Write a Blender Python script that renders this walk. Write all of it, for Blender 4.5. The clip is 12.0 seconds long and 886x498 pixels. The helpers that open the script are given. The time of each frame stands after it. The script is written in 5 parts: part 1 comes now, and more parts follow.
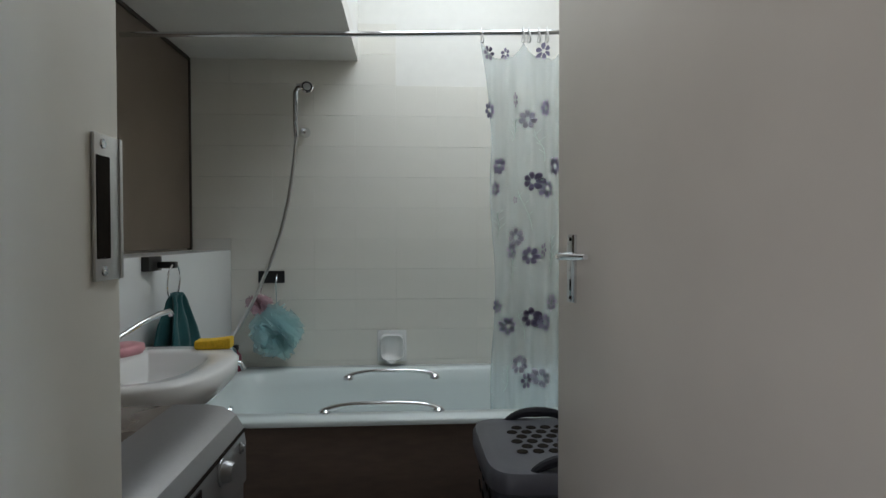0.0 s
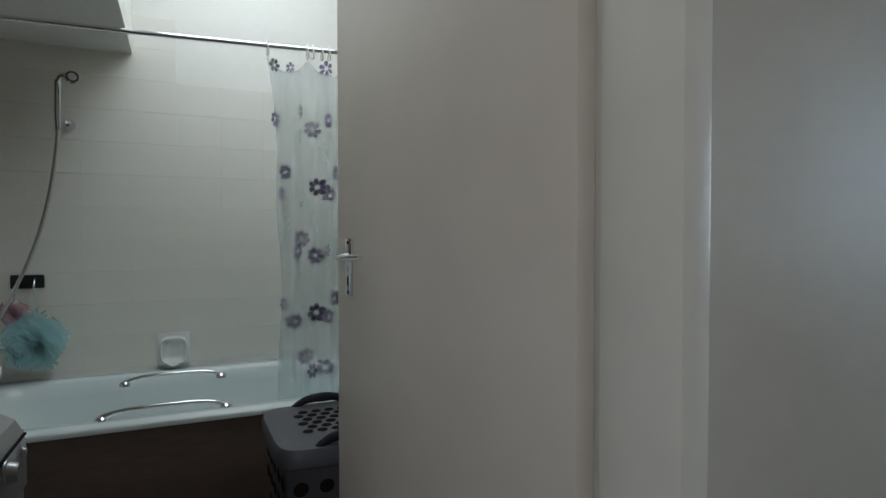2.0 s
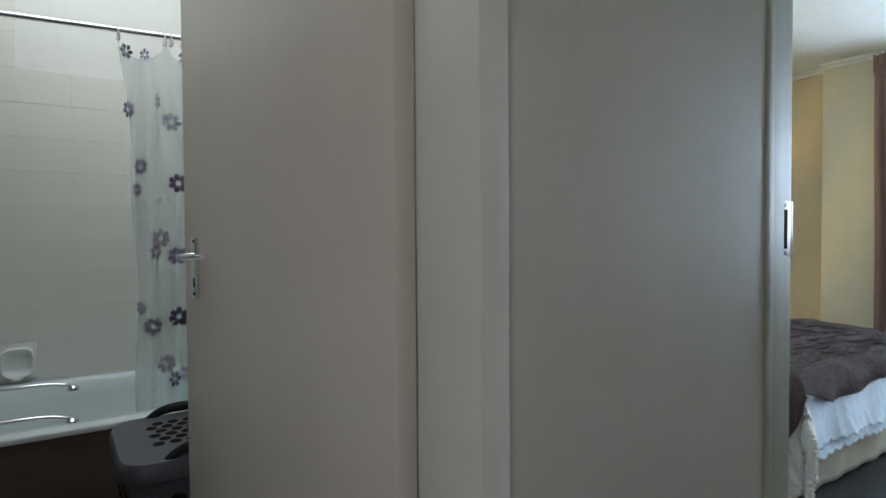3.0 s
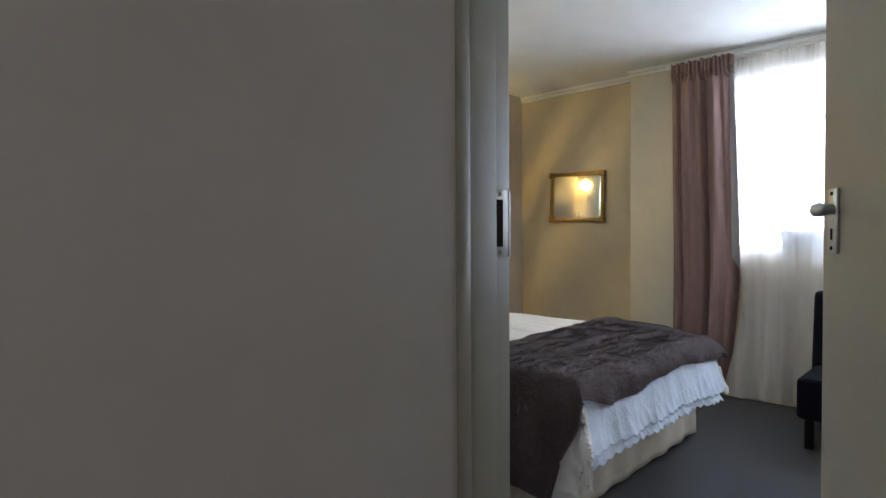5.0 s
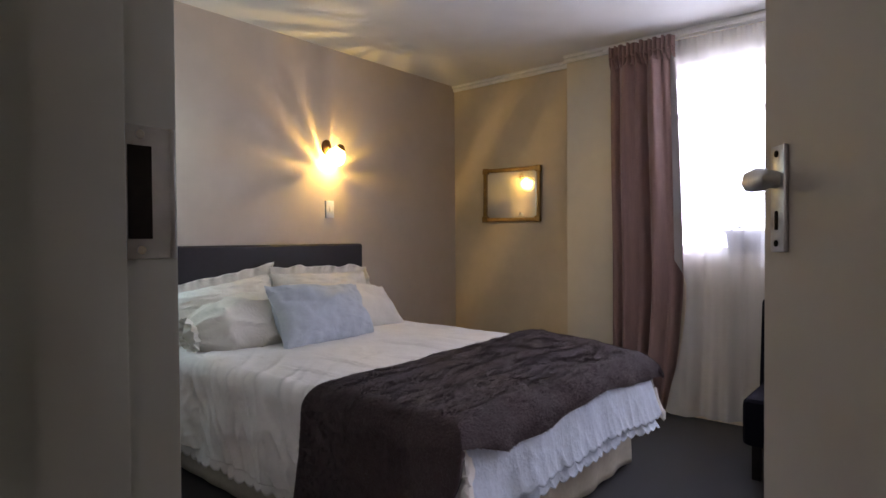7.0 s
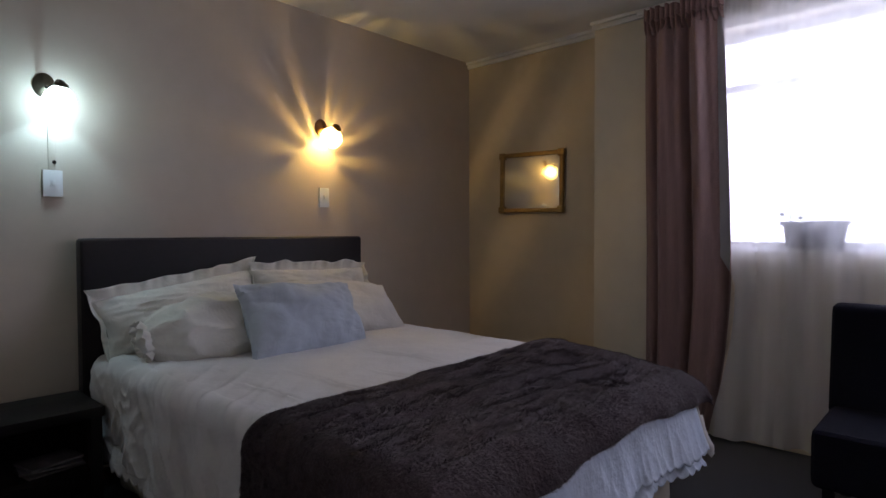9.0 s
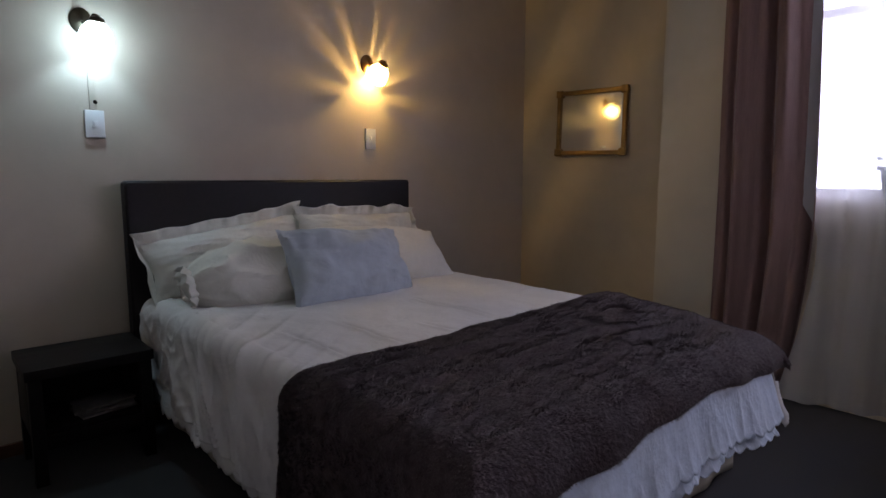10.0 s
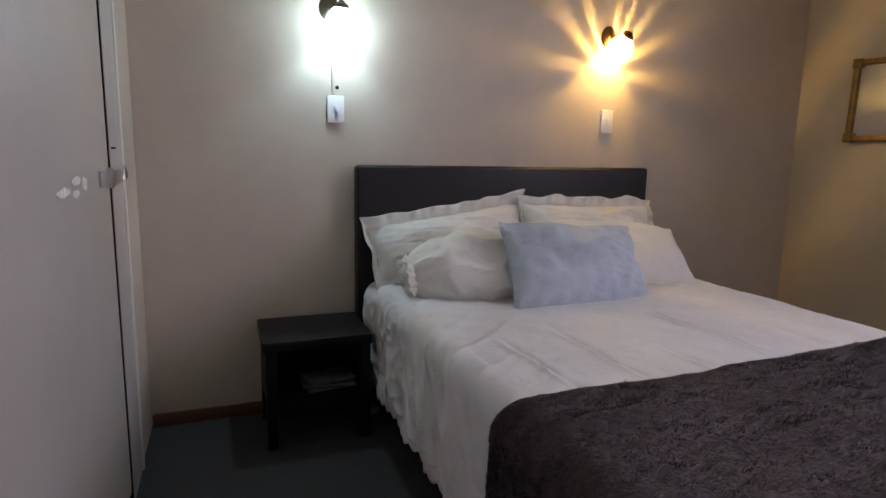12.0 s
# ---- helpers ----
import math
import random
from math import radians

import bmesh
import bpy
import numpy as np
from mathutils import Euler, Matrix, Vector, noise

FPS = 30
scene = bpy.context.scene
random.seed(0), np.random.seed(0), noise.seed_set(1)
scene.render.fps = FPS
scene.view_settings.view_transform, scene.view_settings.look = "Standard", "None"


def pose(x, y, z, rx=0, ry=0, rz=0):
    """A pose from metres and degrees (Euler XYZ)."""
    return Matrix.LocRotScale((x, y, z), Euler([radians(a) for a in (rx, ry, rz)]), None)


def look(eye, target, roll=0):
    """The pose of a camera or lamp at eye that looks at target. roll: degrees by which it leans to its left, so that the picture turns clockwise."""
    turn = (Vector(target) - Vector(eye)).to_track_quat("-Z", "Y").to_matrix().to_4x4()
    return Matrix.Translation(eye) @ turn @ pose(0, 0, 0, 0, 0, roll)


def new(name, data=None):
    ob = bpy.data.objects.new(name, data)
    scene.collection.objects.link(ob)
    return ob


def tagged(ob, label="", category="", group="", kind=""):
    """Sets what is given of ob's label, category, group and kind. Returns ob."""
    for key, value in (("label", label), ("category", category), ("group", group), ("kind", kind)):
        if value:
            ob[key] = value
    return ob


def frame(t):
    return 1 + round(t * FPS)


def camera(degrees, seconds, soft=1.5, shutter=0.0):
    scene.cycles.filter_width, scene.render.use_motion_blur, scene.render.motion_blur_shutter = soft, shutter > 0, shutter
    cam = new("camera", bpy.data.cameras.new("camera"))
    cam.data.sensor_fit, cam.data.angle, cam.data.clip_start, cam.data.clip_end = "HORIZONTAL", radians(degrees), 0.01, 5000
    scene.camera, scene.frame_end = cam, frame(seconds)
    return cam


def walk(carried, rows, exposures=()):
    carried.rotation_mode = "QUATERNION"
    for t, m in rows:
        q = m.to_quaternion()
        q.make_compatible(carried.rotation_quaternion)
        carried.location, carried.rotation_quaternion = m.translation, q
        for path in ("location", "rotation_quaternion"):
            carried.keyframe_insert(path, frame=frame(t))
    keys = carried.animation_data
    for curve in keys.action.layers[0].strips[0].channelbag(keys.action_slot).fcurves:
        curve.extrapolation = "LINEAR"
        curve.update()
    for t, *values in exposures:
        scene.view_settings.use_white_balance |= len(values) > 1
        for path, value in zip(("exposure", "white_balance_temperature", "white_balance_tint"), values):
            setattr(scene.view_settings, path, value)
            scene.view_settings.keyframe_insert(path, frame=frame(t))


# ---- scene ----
cam = camera(74.7, 12.0)
PATH = [
    (0, (2.155, 0.173, 1.179), (2.283, 2.168, 1.139), -0.1),
    (0.5, (2.127, 0.086, 1.185), (2.364, 2.072, 1.145), -0.0),
    (1, (2.102, 0.015, 1.185), (2.532, 1.967, 1.144), 0.0),
    (1.5, (2.096, -0.027, 1.189), (2.738, 1.866, 1.146), 0.1),
    (2, (2.122, -0.047, 1.194), (2.945, 1.775, 1.146), 0.0),
    (2.5, (2.169, -0.06, 1.193), (3.148, 1.683, 1.139), -0.2),
    (3, (2.243, -0.095, 1.19), (3.349, 1.571, 1.136), -0.4),
    (3.5, (2.334, -0.1, 1.198), (3.569, 1.472, 1.139), -0.4),
    (5.5, (2.879, -0.104, 1.165), (4.363, 1.236, 1.118), -0.3),
    (6, (3.035, -0.101, 1.156), (4.544, 1.211, 1.112), -0.3),
    (6.5, (3.17, -0.07, 1.148), (4.691, 1.228, 1.108), -0.5),
    (7, (3.316, -0.007, 1.151), (4.849, 1.278, 1.113), -0.4),
    (7.2, (3.37, 0.013, 1.152), (4.9, 1.3, 1.113), -0.2),
    (8.8, (3.747, 0.185, 1.138), (5.225, 1.531, 1.108), -0.1),
    (9, (3.757, 0.206, 1.134), (5.225, 1.562, 1.079), -0.2),
    (9.5, (3.827, 0.258, 1.132), (5.238, 1.667, 0.97), 0.0),
    (10, (3.874, 0.309, 1.14), (5.206, 1.779, 0.89), 0.1),
    (10.5, (3.899, 0.368, 1.16), (5.126, 1.918, 0.859), 0.3),
    (11, (3.922, 0.434, 1.161), (5.013, 2.081, 0.849), 0.4),
    (11.5, (3.943, 0.491, 1.167), (4.852, 2.244, 0.849), 0.8),
    (12, (3.981, 0.558, 1.169), (4.688, 2.401, 0.847), 1.1),
]
EXPOSURES = [(0, 0.95, 6600, 12), (1.5, 0.82, 6500, 10), (2.5, 0.71, 6500, 9), (3.5, 0.70, 6700, 11), (5.5, 0.13, 7100, 26), (7.0, -0.17, 7350, 38),
             (8.8, -1.07, 7050, 39), (9.5, -1.28, 6900, 41), (10.5, -1.00, 7100, 42), (11.0, -0.68, 7200, 42), (12.0, -0.29, 7300, 42)]
walk(cam, [(t, look(eye, target, roll)) for t, eye, target, roll in PATH], EXPOSURES)

# ---- world and daylight ----
world = bpy.data.worlds.new("sky")
scene.world = world
world.use_nodes = True
wn = world.node_tree
sky = wn.nodes.new("ShaderNodeTexSky")
sky.sky_type = "NISHITA"
sky.sun_disc = False
sky.sun_elevation, sky.sun_rotation = radians(49), radians(330)
wn.links.new(sky.outputs[0], wn.nodes["Background"].inputs[0])
wn.nodes["Background"].inputs[1].default_value = 0.12

sun = new("sun", bpy.data.lights.new("sun", "SUN"))
sun.data.energy, sun.data.angle, sun.data.color = 2.5, radians(0.5), (1.0, 0.95, 0.88)
sun.matrix_world = look((0, 0, 10), (3.4, -6.0, 2.0))


def daylight(name, eye, target, w, h, watts, colour):
    """Sky light that comes in through one opening; the passage's opening is added."""
    lamp = new(name, bpy.data.lights.new(name, "AREA"))
    lamp.data.shape, lamp.data.size, lamp.data.size_y = "RECTANGLE", w, h
    lamp.data.energy, lamp.data.color = watts, colour
    lamp.matrix_world = look(eye, target)
    return lamp


daylight("bedroom_window_light", (7.62, 0.29, 1.66), (3.0, 0.29, 1.5), 2.35, 1.5, 110, (0.58, 0.775, 1.0))
daylight("skylight_light", (2.45, 2.2, 2.72), (2.45, 2.2, 0.0), 0.85, 1.3, 7.3, (0.86, 0.95, 1.0))
# no window is known here: lamp added to brighten the passage and doors
daylight("hall_fill_light", (1.05, -1.21, 1.5), (1.70, 0.0, 1.45), 0.9, 1.2, 4.8, (0.94, 0.95, 1.0)).data.spread = radians(130)


def bulb(name, place, watts, colour):
    lamp = new(name, bpy.data.lights.new(name, "POINT"))
    lamp.data.energy, lamp.data.color, lamp.data.shadow_soft_size = watts, colour, 0.004
    lamp.location = place
    return lamp


bulb("warm_bulb", (5.885, 3.084, 1.712), 15, (1.0, 0.80, 0.22))
bulb("cold_bulb", (4.469, 3.060, 1.690), 11.0, (0.42, 0.87, 1.0))


# ---- materials ----
def mat(name, colour, rough=0.6, metal=0.0, vary=0.12, grain=40.0, patch=3.0, bump=0.1, bump_scale=0.0, spec=0.5, sheen=0.0,
        stretch=(1, 1, 1), coat=0.0, crumple=0.0):
    """A surface whose colour varies at two scales, with fine relief."""
    m = bpy.data.materials.new(name)
    m.use_nodes = True
    n, ln = m.node_tree.nodes, m.node_tree.links
    b = n["Principled BSDF"]
    co = n.new("ShaderNodeTexCoord")
    mp = n.new("ShaderNodeMapping")
    mp.inputs["Scale"].default_value = stretch
    ln.new(co.outputs["Object"], mp.inputs[0])
    fine, broad = n.new("ShaderNodeTexNoise"), n.new("ShaderNodeTexNoise")
    fine.inputs["Scale"].default_value, fine.inputs["Detail"].default_value = grain, 5
    broad.inputs["Scale"].default_value, broad.inputs["Detail"].default_value = patch, 3
    for t in (fine, broad):
        ln.new(mp.outputs[0], t.inputs["Vector"])
    add = n.new("ShaderNodeMath")
    add.operation = "ADD"
    ln.new(fine.outputs[0], add.inputs[0])
    ln.new(broad.outputs[0], add.inputs[1])
    ramp = n.new("ShaderNodeMapRange")
    ramp.inputs["From Min"].default_value, ramp.inputs["From Max"].default_value = 0.6, 1.4
    ramp.inputs["To Min"].default_value, ramp.inputs["To Max"].default_value = 1 - vary, 1 + vary
    ln.new(add.outputs[0], ramp.inputs["Value"])
    mul = n.new("ShaderNodeVectorMath")
    mul.operation = "SCALE"
    mul.inputs[0].default_value = colour
    ln.new(ramp.outputs[0], mul.inputs["Scale"])
    ln.new(mul.outputs[0], b.inputs["Base Color"])
    rr = n.new("ShaderNodeMapRange")
    rr.inputs["To Min"].default_value, rr.inputs["To Max"].default_value = max(0.02, rough - 0.06), min(1, rough + 0.06)
    ln.new(broad.outputs[0], rr.inputs["Value"])
    ln.new(rr.outputs[0], b.inputs["Roughness"])
    b.inputs["Metallic"].default_value = metal
    b.inputs["Specular IOR Level"].default_value = spec
    b.inputs["Sheen Weight"].default_value = sheen
    b.inputs["Coat Weight"].default_value = coat
    if bump:
        relief = n.new("ShaderNodeTexNoise")
        relief.inputs["Scale"].default_value, relief.inputs["Detail"].default_value = bump_scale or grain * 2, 4
        ln.new(mp.outputs[0], relief.inputs["Vector"])
        bp = n.new("ShaderNodeBump")
        bp.inputs["Strength"].default_value, bp.inputs["Distance"].default_value = bump, 0.004
        ln.new(relief.outputs[0], bp.inputs["Height"])
        ln.new(bp.outputs[0], b.inputs["Normal"])
        if crumple:
            big = n.new("ShaderNodeTexNoise")
            big.inputs["Scale"].default_value, big.inputs["Detail"].default_value, big.inputs["Distortion"].default_value = 6, 2, 2.0
            ln.new(mp.outputs[0], big.inputs["Vector"])
            ridge = n.new("ShaderNodeMath")
            ridge.operation = "PINGPONG"
            ridge.inputs[1].default_value = 0.12
            ln.new(big.outputs[0], ridge.inputs[0])
            b2 = n.new("ShaderNodeBump")
            b2.inputs["Strength"].default_value, b2.inputs["Distance"].default_value = crumple, 0.06
            ln.new(ridge.outputs[0], b2.inputs["Height"])
            ln.new(bp.outputs[0], b2.inputs["Normal"])
            ln.new(b2.outputs[0], b.inputs["Normal"])
    return m


def cloth(name, colour, clear, glow, vary=0.08, bands=0.0, gloss=0.0):
    """Thin cloth or film: part open, part diffuse, part letting light through; bands thin it in broad upright folds."""
    m = bpy.data.materials.new(name)
    m.use_nodes = True
    n, ln = m.node_tree.nodes, m.node_tree.links
    n.clear()
    out = n.new("ShaderNodeOutputMaterial")
    co = n.new("ShaderNodeTexCoord")
    mp = n.new("ShaderNodeMapping")
    mp.inputs["Scale"].default_value = (1, 6, 0.6)
    ln.new(co.outputs["Object"], mp.inputs[0])
    no = n.new("ShaderNodeTexNoise")
    no.inputs["Scale"].default_value = 5
    ln.new(mp.outputs[0], no.inputs["Vector"])
    ramp = n.new("ShaderNodeMapRange")
    ramp.inputs["To Min"].default_value, ramp.inputs["To Max"].default_value = 1 - vary * 2, 1.0
    ln.new(no.outputs[0], ramp.inputs["Value"])
    mul = n.new("ShaderNodeVectorMath")
    mul.operation = "SCALE"
    mul.inputs[0].default_value = colour
    ln.new(ramp.outputs[0], mul.inputs["Scale"])
    d, t, c = n.new("ShaderNodeBsdfDiffuse"), n.new("ShaderNodeBsdfTranslucent"), n.new("ShaderNodeBsdfTransparent")
    ln.new(mul.outputs[0], d.inputs[0])
    ln.new(mul.outputs[0], t.inputs[0])
    a, b = n.new("ShaderNodeMixShader"), n.new("ShaderNodeMixShader")
    a.inputs[0].default_value, b.inputs[0].default_value = glow, clear
    ln.new(d.outputs[0], a.inputs[1])
    ln.new(t.outputs[0], a.inputs[2])
    ln.new(a.outputs[0], b.inputs[1])
    ln.new(c.outputs[0], b.inputs[2])
    if bands:
        mp2 = n.new("ShaderNodeMapping")
        mp2.inputs["Scale"].default_value = (0, 4.2, 0.06)
        ln.new(co.outputs["Object"], mp2.inputs[0])
        no2 = n.new("ShaderNodeTexNoise")
        no2.inputs["Scale"].default_value, no2.inputs["Detail"].default_value = 1.0, 1.0
        ln.new(mp2.outputs[0], no2.inputs["Vector"])
        thin = n.new("ShaderNodeMapRange")
        thin.inputs["From Min"].default_value, thin.inputs["From Max"].default_value = 0.36, 0.62
        thin.inputs["To Min"].default_value, thin.inputs["To Max"].default_value = clear, clear + bands
        ln.new(no2.outputs[0], thin.inputs["Value"])
        ln.new(thin.outputs[0], b.inputs[0])
    last = b
    if gloss:
        g, last = n.new("ShaderNodeBsdfGlossy"), n.new("ShaderNodeMixShader")
        g.inputs["Roughness"].default_value = 0.16
        last.inputs[0].default_value = gloss
        ln.new(b.outputs[0], last.inputs[1])
        ln.new(g.outputs[0], last.inputs[2])
    ln.new(last.outputs[0], out.inputs[0])
    return m


def glass(name, colour=(1, 1, 1), rough=0.0):
    m = bpy.data.materials.new(name)
    m.use_nodes = True
    b = m.node_tree.nodes["Principled BSDF"]
    b.inputs["Base Color"].default_value = (*colour, 1)
    b.inputs["Transmission Weight"].default_value, b.inputs["Roughness"].default_value = 1.0, rough
    b.inputs["IOR"].default_value = 1.02
    return m


def shade_glass(name, colour, power, low, high):
    """Lit pressed glass with ribs: the ribs alternate between clear and frosted."""
    m = bpy.data.materials.new(name)
    m.use_nodes = True
    n, ln = m.node_tree.nodes, m.node_tree.links
    n.clear()
    out = n.new("ShaderNodeOutputMaterial")
    co = n.new("ShaderNodeTexCoord")
    sep = n.new("ShaderNodeSeparateXYZ")
    ln.new(co.outputs["UV"], sep.inputs[0])
    wave = n.new("ShaderNodeMath")
    wave.operation = "MULTIPLY"
    wave.inputs[1].default_value = math.tau * 16
    ln.new(sep.outputs[0], wave.inputs[0])
    sn = n.new("ShaderNodeMath")
    sn.operation = "SINE"
    ln.new(wave.outputs[0], sn.inputs[0])
    rng = n.new("ShaderNodeMapRange")
    rng.inputs["From Min"].default_value, rng.inputs["From Max"].default_value = -0.2, 0.9
    rng.inputs["To Min"].default_value, rng.inputs["To Max"].default_value = low, high
    ln.new(sn.outputs[0], rng.inputs["Value"])
    em, tl, cl = n.new("ShaderNodeEmission"), n.new("ShaderNodeBsdfTranslucent"), n.new("ShaderNodeBsdfTransparent")
    em.inputs[0].default_value, em.inputs[1].default_value = (*colour, 1), power
    tl.inputs[0].default_value = (0.9, 0.88, 0.82, 1)
    ad, mx = n.new("ShaderNodeAddShader"), n.new("ShaderNodeMixShader")
    ln.new(em.outputs[0], ad.inputs[0])
    ln.new(tl.outputs[0], ad.inputs[1])
    ln.new(rng.outputs[0], mx.inputs[0])
    ln.new(ad.outputs[0], mx.inputs[1])
    ln.new(cl.outputs[0], mx.inputs[2])
    ln.new(mx.outputs[0], out.inputs[0])
    return m


